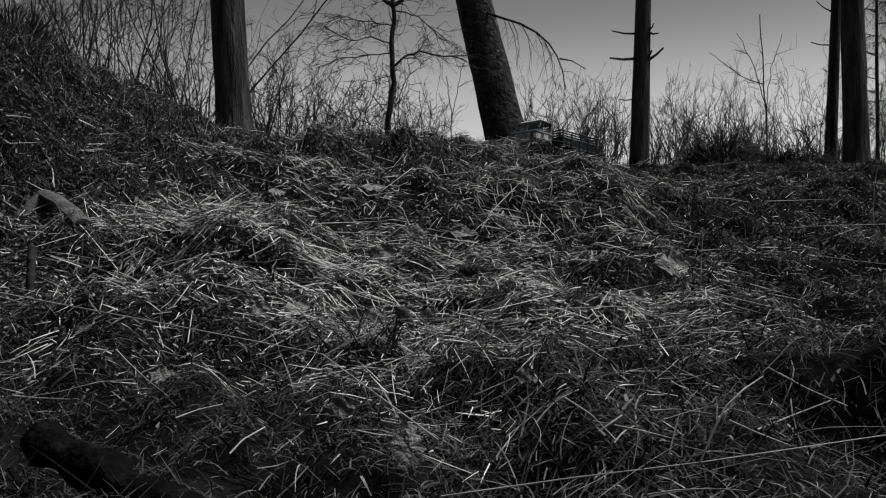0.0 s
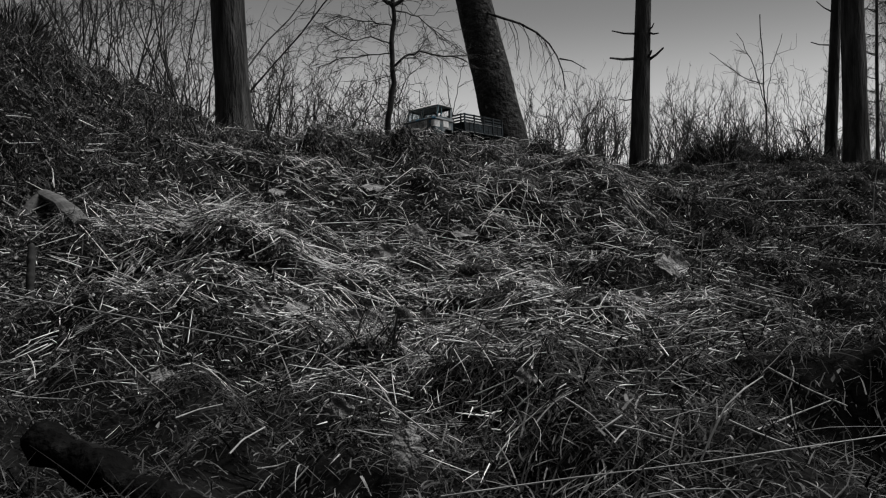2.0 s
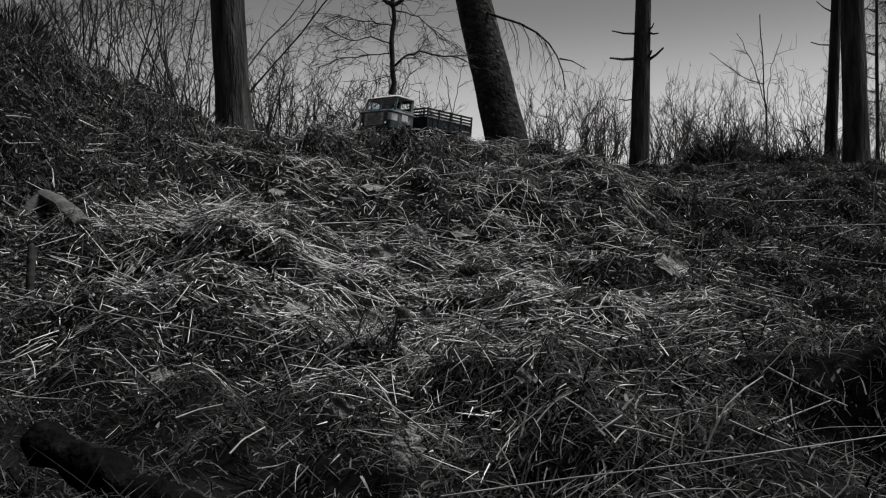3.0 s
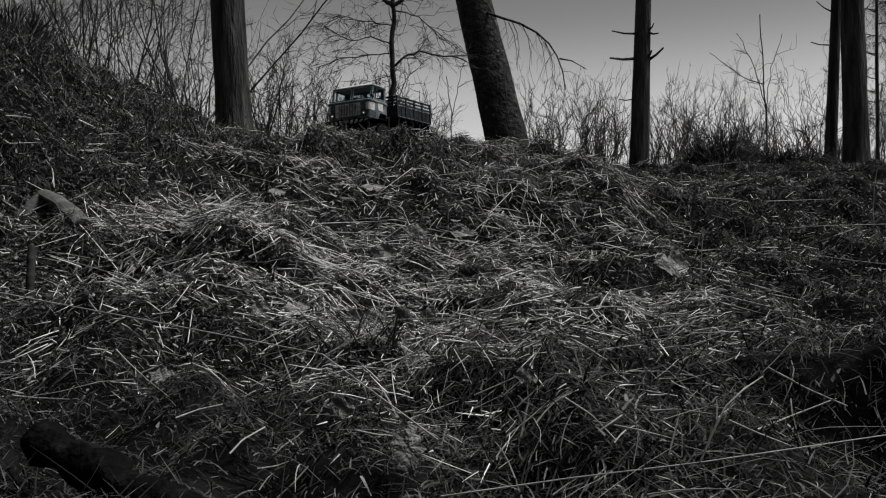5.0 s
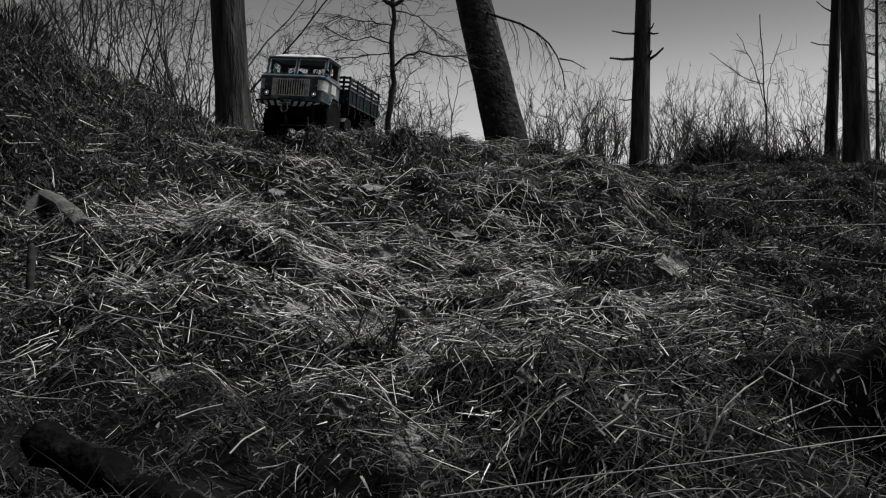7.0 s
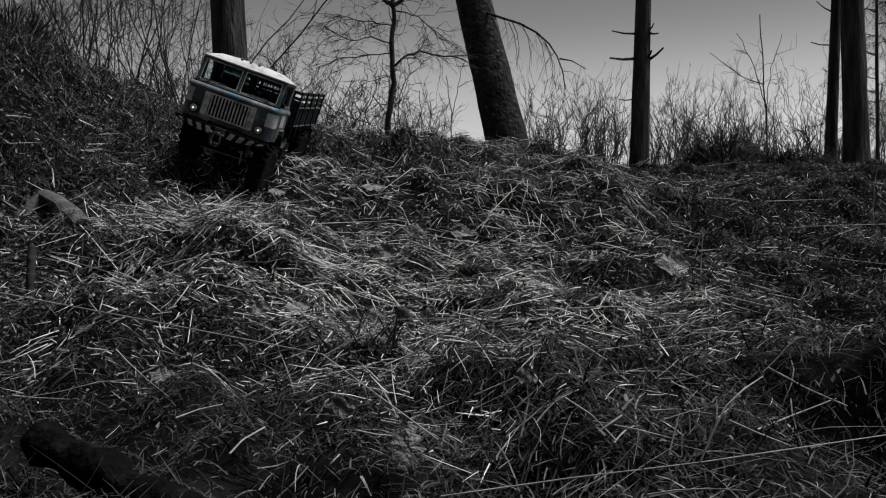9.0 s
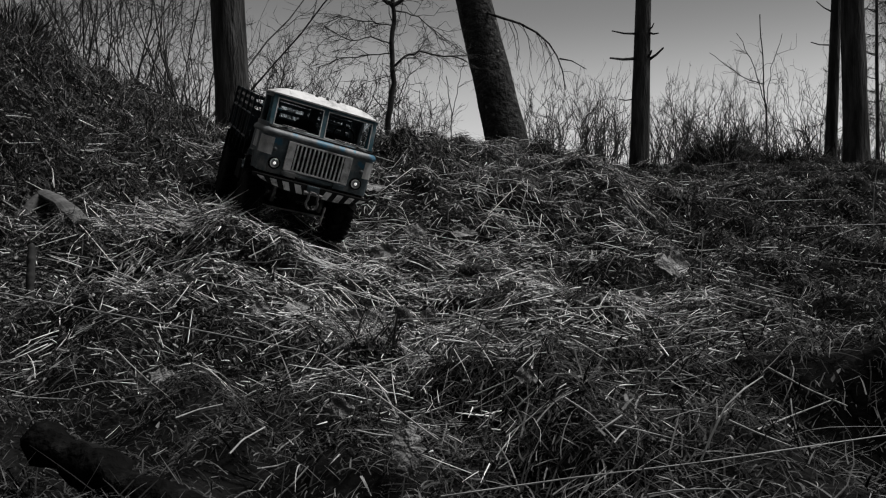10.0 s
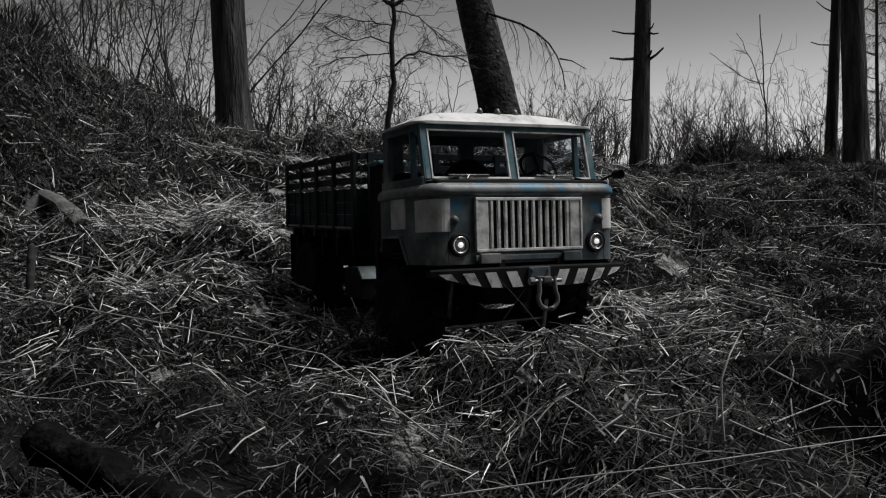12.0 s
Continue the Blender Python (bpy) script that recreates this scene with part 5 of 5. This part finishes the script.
    for i in range(24):
        for k in range(6):
            bm.faces.new([ring[p] for p in (i * 6 + k, i * 6 + (k + 1) % 6, (i + 1) % 24 * 6 + (k + 1) % 6, (i + 1) % 24 * 6 + k)])
    for a in (0.5, 2.6, 4.7):
        rod(bm, wheel @ Vector((0, 0, 0)), wheel @ Vector((0.021 * math.cos(a), 0.021 * math.sin(a), 0)), 0.0013, 6)
    rod(bm, wheel @ Vector((0, 0, 0)), (-0.05, -0.03, 0.165), 0.002, 8)
    part("steering_wheel", bm, BLACK, body, smooth=True)
    # nose: grille, lamps
    bm = bmesh.new()
    block(bm, -0.058, 0.058, 0.0003, 0.0008, 0.109, 0.156)
    grille = part("grille", bm, BLACK, body, "pale pressed grille with dark slots")
    bm = bmesh.new()
    for x0, x1, z0, z1 in ((-0.061, 0.061, 0.1555, 0.1585), (-0.061, 0.061, 0.1055, 0.1085), (-0.061, -0.0585, 0.1085, 0.1555), (0.0585, 0.061, 0.1085, 0.1555)):
        block(bm, x0, x1, 0.0, 0.0042, z0, z1, 0.0006)
    part("grille_frame", bm, TRIM, grille)
    for s in (1, -1):
        bm = bmesh.new()
        block(bm, min(s * 0.0585, s * 0.047), max(s * 0.0585, s * 0.047), 0.001, 0.0034, 0.1085, 0.1555, 0.0006)
        part("grille_plate", bm, TRIM, grille)
    for j in range(12):
        x = -0.0434 + j * 0.00789
        bm = bmesh.new()
        slab(bm, [(x - 0.0016, 0.001), (x + 0.0016, 0.001), (x + 0.0012, 0.0040), (x - 0.0012, 0.0040)], "z", 0.1085, 0.1555)
        part("grille_bar", bm, TRIM, grille)
    for s in (1, -1):
        bm = bmesh.new()
        lathe(bm, [(-0.001, 0.0115), (0.003, 0.0112), (0.0042, 0.0100), (0.0035, 0.0088), (0.001, 0.0085)], "y", 28, (s * 0.078, 0, 0.113))
        lamp_part = part("headlight", bm, BLACK, body, "round headlight, lit", smooth=False)
        bm = bmesh.new()
        lathe(bm, [(0.0012, 0.0084), (0.0038, 0.0084), (0.0044, 0.0078), (0.0038, 0.0068), (0.0012, 0.0066)], "y", 28, (s * 0.078, 0, 0.113))
        part("headlight_rim", bm, BRIGHT, lamp_part, smooth=False)
        bm = bmesh.new()
        lathe(bm, [(0.0012, 0.0066), (0.002, 0.0060), (0.003, 0.0040), (0.0034, 0.001)], "y", 20, (s * 0.078, 0, 0.113))
        part("headlight_lens", bm, LENS, lamp_part, smooth=True)
        bm = bmesh.new()
        bmesh.ops.create_uvsphere(bm, u_segments=12, v_segments=8, radius=0.0027, matrix=Matrix.Translation((s * 0.078, 0.0036, 0.113)))
        part("bulb", bm, GLOW, lamp_part, "glowing bulb", smooth=True)
        bm = bmesh.new()
        bmesh.ops.create_uvsphere(bm, u_segments=14, v_segments=8, radius=0.0046, matrix=Matrix.Translation((s * 0.083, 0.001, 0.1369)))
        part("indicator", bm, RIDGE, body, "small round dull indicator", smooth=True)
    bm = bmesh.new()                                        # one mirror on its arm
    rod(bm, (-0.103, -0.03, 0.176), (-0.112, -0.012, 0.183), 0.0012, 6)
    lathe(bm, [(-0.016, 0.002), (-0.010, 0.0046), (-0.001, 0.0052), (0.0, 0.0044), (-0.003, 0.0040), (-0.003, 0.0001)], "y", 16, (-0.1135, 0.0, 0.183))
    part("mirror", bm, BLACK, body, "dark round mirror on an arm")
    bm = bmesh.new()
    block(bm, -0.050, 0.062, 0.0, 0.004, 0.0965, 0.1025, 0.001)
    part("tow_bar", bm, PAINT, body)
    for s in (1, -1):
        bm = bmesh.new()
        block(bm, min(s * 0.036, s * 0.058), max(s * 0.036, s * 0.058), 0.002, 0.007, 0.094, 0.104, 0.001)
        part("nose_bracket", bm, PAINT, body)
    return body


def bumper(truck):
    def edge(x):
        u = abs(x) / 0.111
        return 0.0165 - 0.011 * u ** 3, 0.0905 - 0.001 * u, 0.0695 + 0.0135 * max(0, u - 0.4) ** 1.4 / 0.6 ** 1.4
    bm = bmesh.new()
    rings = []
    for x in np.linspace(-0.111, 0.111, 25):
        y, top, low = edge(x)
        rings.append([bm.verts.new((x, yy, zz)) for yy, zz in ((y - 0.012, top), (y - 0.001, top + 0.0008), (y, top - 0.001), (y, low + 0.001), (y - 0.001, low), (y - 0.012, low))])
    for a, b in zip(rings, rings[1:]):
        for k in range(6):
            bm.faces.new((a[k], a[(k + 1) % 6], b[(k + 1) % 6], b[k]))
    for ring in (rings[0], rings[-1]):
        bm.faces.new(ring)
    ob = part("bumper", bm, BLACK, truck, "black bumper with white slanting stripes")
    for s in (1, -1):
        for j in range(4):
            c = 0.0235 + 0.0225 * j
            bm = bmesh.new()
            v = []
            for dx, f in ((-0.0058, 0.0), (0.0058, 0.0), (0.0058, 1.0), (-0.0058, 1.0)):
                x = s * (c + dx + 0.0068 * f)
                y, top, low = edge(x)
                v.append((x, y, low + 0.0015 + (top - low - 0.0055) * f))
            f0 = [bm.verts.new((x, y + 0.0006, z)) for x, y, z in v]
            b0 = [bm.verts.new((x, y - 0.001, z)) for x, y, z in v]
            bm.faces.new(f0)
            bm.faces.new(b0[::-1])
            for k in range(4):
                bm.faces.new((f0[k], f0[(k + 1) % 4], b0[(k + 1) % 4], b0[k]))
            part("stripe", bm, STRIPE, ob, "white slanting stripe")
    bm = bmesh.new()
    block(bm, -0.012, 0.012, 0.015, 0.0195, 0.073, 0.090, 0.001)
    for x, z in ((-0.009, 0.087), (0.009, 0.087), (-0.009, 0.076), (0.009, 0.076)):
        rod(bm, (x, 0.019, z), (x, 0.0215, z), 0.0016, 6)
    part("hook_plate", bm, PAINT, ob)
    bm = bmesh.new()
    block(bm, -0.005, 0.005, 0.018, 0.034, 0.0745, 0.0805, 0.0012)
    rod(bm, (-0.016, 0.031, 0.0765), (0.014, 0.031, 0.0765), 0.0022, 10)
    rod(bm, (0.014, 0.031, 0.0765), (0.019, 0.031, 0.0765), 0.0038, 8)
    part("shackle_pin", bm, STEEL, ob)
    tb = Tubes()
    u = [(-0.0085, 0.080), (-0.0088, 0.066)] + [(0.0108 * math.sin(a), 0.0595 - 0.0105 * math.cos(a)) for a in np.linspace(-1.75, 1.75, 14)] + [(0.0088, 0.066), (0.0085, 0.080)]
    tb.add([(x, 0.031 + 0.10 * (0.08 - z), z) for x, z in u], 0.0024, 10)
    sh = new("tow_shackle", tb.mesh("tow_shackle", STEEL))
    sh.parent = ob
    tagged(sh, "steel bow shackle hanging from the bumper")
    return ob


def cargo_bed(truck):
    y0, y1, z0, z1, z2 = -0.532, -0.226, 0.1465, 0.1930, 0.2340
    bm = bmesh.new()
    block(bm, -0.1, 0.1, y0, y1, 0.141, 0.1475)
    bed = part("cargo_bed", bm, BEDWOOD, truck, "dark slatted cargo bed")
    for j in range(6):
        bm = bmesh.new()
        block(bm, -0.1, 0.1, y0 + 0.015 + j * 0.052, y0 + 0.025 + j * 0.052, 0.131, 0.141)
        part("cross_beam", bm, BEDWOOD, bed)
    posts = np.linspace(y0 + 0.004, y1 - 0.004, 5)
    for s in (1, -1):
        for a, b in ((z0 + 0.0005, 0.1605), (0.1613, 0.1755), (0.1763, 0.1915)):
            bm = bmesh.new()
            block(bm, min(s * 0.0985, s * 0.1025), max(s * 0.0985, s * 0.1025), y0, y1, a, b, 0.0006)
            part("side_board", bm, BEDWOOD, bed)
        for z in (0.2015, 0.2155, 0.2300):
            bm = bmesh.new()
            block(bm, min(s * 0.0985, s * 0.1020), max(s * 0.0985, s * 0.1020), y0, y1, z - 0.0042, z + 0.0042, 0.0007)
            part("side_slat", bm, BEDWOOD, bed)
        for y in posts:
            bm = bmesh.new()
            block(bm, min(s * 0.1022, s * 0.1062), max(s * 0.1022, s * 0.1062), y - 0.0045, y + 0.0045, z0 - 0.004, z2 + 0.001, 0.0008)
            part("stake", bm, BEDWOOD, bed)
        for y in (posts[:-1] + posts[1:]) / 2:
            bm = bmesh.new()
            block(bm, min(s * 0.1022, s * 0.1042), max(s * 0.1022, s * 0.1042), y - 0.002, y + 0.002, z0, 0.192, 0.0005)
            part("rib", bm, BEDWOOD, bed)
        for z in (z0 - 0.0015, 0.1935):
            bm = bmesh.new()
            block(bm, min(s * 0.1022, s * 0.1052), max(s * 0.1022, s * 0.1052), y0, y1, z - 0.0013, z + 0.0013)
            part("side_rail", bm, RIDGE, bed, "pale worn rail")
    for y, name in ((y1, "headboard"), (y0, "tailboard")):
        bm = bmesh.new()
        block(bm, -0.0982, 0.0982, y - 0.002, y + 0.002, z0, 0.1915, 0.0006)
        part(name, bm, BEDWOOD, bed)
        for z in (0.2005, 0.2155, 0.2300) if name == "headboard" else ():
            bm = bmesh.new()
            block(bm, -0.0982, 0.0982, y - 0.002, y + 0.002, z - 0.0038, z + 0.0038, 0.0006)
            part("head_slat", bm, BEDWOOD, bed)
        for x in (-0.085, 0.0, 0.085) if name == "headboard" else ():
            bm = bmesh.new()
            block(bm, x - 0.004, x + 0.004, y + 0.0021, y + 0.0055, z0, 0.2345, 0.0006)
            part("head_post", bm, BEDWOOD, bed)
    bm = bmesh.new()                                    # upright locker between cab and bed
    block(bm, 0.058, 0.090, -0.212, -0.178, 0.118, 0.206, 0.003)
    locker = part("locker", bm, BLACK, truck, "dark upright locker behind the cab")
    bm = bmesh.new()
    block(bm, 0.056, 0.092, -0.214, -0.176, 0.2052, 0.2102, 0.0018)
    part("locker_lid", bm, FRAME, locker, "worn teal lid")
    # the bed dips a little towards the cab
    bed.matrix_local = Matrix.Translation((0, y0, z0)) @ Matrix.Rotation(radians(-2.0), 4, "X") @ Matrix.Translation((0, -y0, -z0))
    return bed


def chassis(truck):
    # gearbox block, oversized to blacken the gap under the cab
    bm = bmesh.new()
    block(bm, -0.030, 0.030, -0.165, -0.045, 0.050, 0.1, 0.006)
    frame_part = part("chassis", bm, BLACK, truck, "sooty black chassis, gearbox block enlarged for underbody shade")
    for s in (1, -1):
        bm = bmesh.new()
        block(bm, min(s * 0.030, s * 0.037), max(s * 0.030, s * 0.037), -0.525, 0.004, 0.083, 0.1, 0.0008)
        part("frame_rail", bm, BLACK, frame_part)
        bm = bmesh.new()                                # black panel added over the front wheel to stand for underbody shadow
        slab(bm, [(-0.004, 0.092), (-0.035, 0.104), (-0.165, 0.104), (-0.165, 0.060), (-0.160, 0.060), (-0.158, 0.099), (-0.035, 0.099), (-0.004, 0.087)], "x", min(s * 0.037, s * 0.098), max(s * 0.037, s * 0.098))
        part("inner_wing", bm, BLACK, frame_part)
    for y in (-0.02, -0.18, -0.3, -0.4, -0.515):
        bm = bmesh.new()
        block(bm, -0.031, 0.031, y - 0.004, y + 0.004, 0.086, 0.097)
        part("crossmember", bm, BLACK, frame_part)
    for j in range(5):
        bm = bmesh.new()
        block(bm, -0.1, 0.1, -0.50 + j * 0.062, -0.492 + j * 0.062, 0.1, 0.129)
        part("bed_bearer", bm, BLACK, frame_part)
    # black block added amidships where only deep shadow lies
    bm = bmesh.new()
    block(bm, -0.045, 0.045, -0.30, -0.19, 0.045, 0.083, 0.006)
    part("transfer_case", bm, BLACK, frame_part)
    bm = bmesh.new()
    rod(bm, (-0.046, -0.045, 0.052), (-0.047, -0.055, 0.018), 0.0022, 8)
    part("link", bm, BRIGHT, frame_part, "bright steel link")
    for y in (-0.108, -0.435):
        bm = bmesh.new()
        rod(bm, (-0.075, y, 0.032), (0.075, y, 0.032), 0.0075, 14)
        bmesh.ops.create_uvsphere(bm, u_segments=16, v_segments=10, radius=0.017, matrix=Matrix.Translation((0.012, y, 0.032)))
        axle = part("axle", bm, BLACK, frame_part, smooth=True)
        for s in (1, -1):
            for layer, half in enumerate((0.075, 0.06, 0.045)):
                bm = bmesh.new()
                pts = [(y + half * u, 0.083 - 0.0035 * layer - 0.03 * (1 - u * u)) for u in np.linspace(-1, 1, 9)]
                slab(bm, pts + [(a, b - 0.0025) for a, b in pts[::-1]], "x", s * 0.034 - 0.005, s * 0.034 + 0.005)
                part("leaf_spring", bm, BLACK, frame_part)
            bm = bmesh.new()
            rod(bm, (s * 0.048, y + 0.012, 0.035), (s * 0.046, y + 0.03, 0.1), 0.005, 10)
            part("damper", bm, STEEL, frame_part)
    bm = bmesh.new()
    rod(bm, (-0.058, -0.070, 0.030), (0.058, -0.070, 0.026), 0.0016, 8)
    part("steering_rod", bm, BRIGHT, frame_part, "bright steel steering rod")
    bm = bmesh.new()
    rod(bm, (0.0, -0.13, 0.05), (0.0, -0.41, 0.042), 0.004, 10)
    part("drive_shaft", bm, STEEL, frame_part)
    for s in (1, -1):
        bm = bmesh.new()
        slab(bm, [(-0.282, 0.050), (-0.222, 0.050), (-0.222, 0.073), (-0.238, 0.087), (-0.282, 0.087)], "x", min(s * 0.056, s * 0.1), max(s * 0.056, s * 0.1), 0.0015)
        tank = part("fuel_tank", bm, BLACK, frame_part, "sooty fuel tank with a painted highlight on top")
        # lighter slab over chamfer and top, the tank's highlight put into paint
        bm = bmesh.new()
        slab(bm, [(-0.2212, 0.0738), (-0.2375, 0.0882), (-0.258, 0.0882), (-0.258, 0.0870), (-0.2382, 0.0870), (-0.2222, 0.0730)], "x", min(s * 0.058, s * 0.098), max(s * 0.058, s * 0.098))
        part("tank_top", bm, PAINT, tank, "lighter slab painted as the tank's top highlight")
        bm = bmesh.new()
        slab(bm, [(-0.150, 0.050), (-0.156, 0.050), (-0.160, 0.118), (-0.150, 0.118)], "x", min(s * 0.07, s * 0.105), max(s * 0.07, s * 0.105))
        part("mudguard", bm, BLACK, frame_part)
        bm = bmesh.new()
        block(bm, min(s * 0.072, s * 0.104), max(s * 0.072, s * 0.104), -0.519, -0.516, 0.035, 0.131, 0.0006)
        part("mudflap", bm, RUBBER, frame_part)
    return frame_part


def wheel_part(truck, name):
    """A lugged tyre on a dished rim; its axle runs along x."""
    s = 1 if WHEELS[name][0] > 0 else -1
    bm = bmesh.new()
    lathe(bm, [(-0.018, 0.036), (-0.0195, 0.046), (-0.018, 0.055), (-0.013, 0.0585), (0.013, 0.0585), (0.018, 0.055), (0.0195, 0.046), (0.018, 0.036)], "x", 36)
    hub = new("wheel")
    hub.parent = truck
    tyre = part("tyre", bm, RUBBER, hub, "lugged black tyre")
    bm = bmesh.new()
    for k in range(22):
        for side in (1, -1):
            m = Matrix.Rotation(2 * math.pi * (k + 0.25 * (side + 1)) / 22, 4, "X") @ Matrix.Translation((side * 0.0095, 0, 0.0585)) @ Matrix.Rotation(side * 0.5, 4, "Z")
            block(bm, -0.0095, 0.0095, -0.0032, 0.0032, -0.002, 0.0042, 0.0, m)
    tagged(part("tread", bm, RUBBER, tyre), kind="stuff")
    bm = bmesh.new()
    lathe(bm, [(-0.017, 0.0362), (s * 0.004, 0.034), (s * 0.010, 0.028), (s * 0.010, 0.012), (s * 0.017, 0.010), (s * 0.019, 0.006)] if s > 0 else [(0.017, 0.0362), (-0.004, 0.034), (-0.010, 0.028), (-0.010, 0.012), (-0.017, 0.010), (-0.019, 0.006)], "x", 28)
    rim = part("rim", bm, BLACK, hub)
    bm = bmesh.new()
    for k in range(6):
        a = k * math.pi / 3
        rod(bm, (s * 0.009, 0.019 * math.cos(a), 0.019 * math.sin(a)), (s * 0.013, 0.019 * math.cos(a), 0.019 * math.sin(a)), 0.0022, 6)
    part("wheel_nuts", bm, BRIGHT, rim, "ring of bright wheel nuts")
    return hub


truck = tagged(new("model_truck"), "radio-controlled model cargo truck, worn blue-grey with a dirty white roof", "toy truck")
cab(truck)
bumper(truck)
cargo_bed(truck)
chassis(truck)
wheels = {name: wheel_part(truck, name) for name in WHEELS}


# ---------------------------------------------------------------- what moves
DRIVE = [
    (0.0, pose(0.443, 5.042, 0.508, 8.1, 0.7, 129.7)), (0.5, pose(0.269, 4.606, 0.465, 6.4, 1.6, 129.5)), (1.0, pose(0.193, 4.415, 0.472, 7.4, 3.9, 136.8)),
    (1.5, pose(0.076, 4.264, 0.436, 1.2, 4.0, 140.1)), (2.0, pose(-0.119, 4.242, 0.456, 2.4, 3.6, 137.9)), (2.5, pose(-0.280, 3.903, 0.435, 3.5, 5.3, 139.1)),
    (2.8, pose(-0.318, 3.902, 0.447, 4.7, -2.7, 136.3)), (3.2, pose(-0.318, 3.902, 0.447, 4.7, -2.7, 136.3)), (4.8, pose(-0.391, 3.705, 0.459, 4.0, 10.0, 151.5)),
    (5.0, pose(-0.393, 3.652, 0.447, 1.6, 2.3, 152.3)), (5.1, pose(-0.392, 3.600, 0.441, 1.6, 1.4, 153.2)), (5.5, pose(-0.371, 3.412, 0.453, 7.1, -2.7, 165.0)),
    (5.8, pose(-0.317, 3.260, 0.418, 1.1, 0.7, 175.2)), (6.0, pose(-0.299, 3.193, 0.404, -1.9, -8.7, 179.0)), (6.1, pose(-0.307, 3.146, 0.382, -5.7, -8.2, 178.7)),
    (6.5, pose(-0.355, 2.821, 0.322, -8.1, -6.1, 174.4)), (6.8, pose(-0.450, 2.792, 0.369, 1.5, -6.0, 167.2)), (7.0, pose(-0.478, 2.681, 0.364, 3.1, -4.6, 166.0)),
    (7.2, pose(-0.519, 2.625, 0.368, 1.1, 0.7, 164.1)), (8.8, pose(-0.569, 2.107, 0.210, -9.5, -18.6, 177.3)), (9.0, pose(-0.532, 2.012, 0.191, -7.6, -19.5, 180.6)),
    (9.1, pose(-0.523, 2.000, 0.183, -7.5, -20.3, 182.1)), (9.3, pose(-0.478, 1.904, 0.113, -15.2, -15.3, 189.4)), (9.5, pose(-0.406, 1.795, 0.076, -16.6, -6.5, 194.8)),
    (9.9, pose(-0.287, 1.675, 0.030, -14.8, -13.3, 203.5)), (10.0, pose(-0.266, 1.626, 0.031, -11.7, -12.5, 203.1)), (10.5, pose(-0.208, 1.485, 0.025, -6.8, -10.3, 202.5)),
    (11.0, pose(-0.109, 1.257, -0.064, -11.7, -10.9, 200.7)), (11.5, pose(-0.058, 1.040, -0.107, -9.1, -8.2, 196.8)), (12.0, pose(0.089, 0.877, -0.107, -0.1, 1.6, 204.9))]


def motions():
    """The truck drives over the crest and down the slope; its wheels roll and follow the ground."""
    walk(truck, DRIVE)
    walk(sprung, [(0.0, pose(0.141, 0.48, -0.116)), (11.9, pose(0.141, 0.48, -0.116)), (12.0, pose(0.154, 0.48, -0.105, 0, -28, 0))])
    ts = [t for t, _ in DRIVE]
    place = np.array([m.translation[:] for _, m in DRIVE])
    quats = [m.to_quaternion() for _, m in DRIVE]
    steps = np.arange(0, 181) / 15
    track = np.stack([np.interp(steps, ts, place[:, c]) for c in range(3)], -1)
    gone = np.concatenate([[0], np.cumsum(np.linalg.norm(np.diff(track[:, :2], axis=0), axis=1))])
    for name, (wx, wy) in WHEELS.items():
        rows = []
        for t, p, s in zip(steps, track, gone):
            k = min(int(np.searchsorted(ts, t, side="right")) - 1, len(ts) - 2)
            q = quats[k].slerp(quats[k + 1], (t - ts[k]) / (ts[k + 1] - ts[k]))
            foot = Vector(p) + q @ Vector((wx, wy, -0.03))
            give = float(height(foot.x, foot.y)) - foot.z
            rows.append((float(t), pose(wx, wy, 0.032 + max(-0.012, min(0.03, give)), -math.degrees(s / WHEEL_R))))
        walk(wheels[name], rows)


motions()
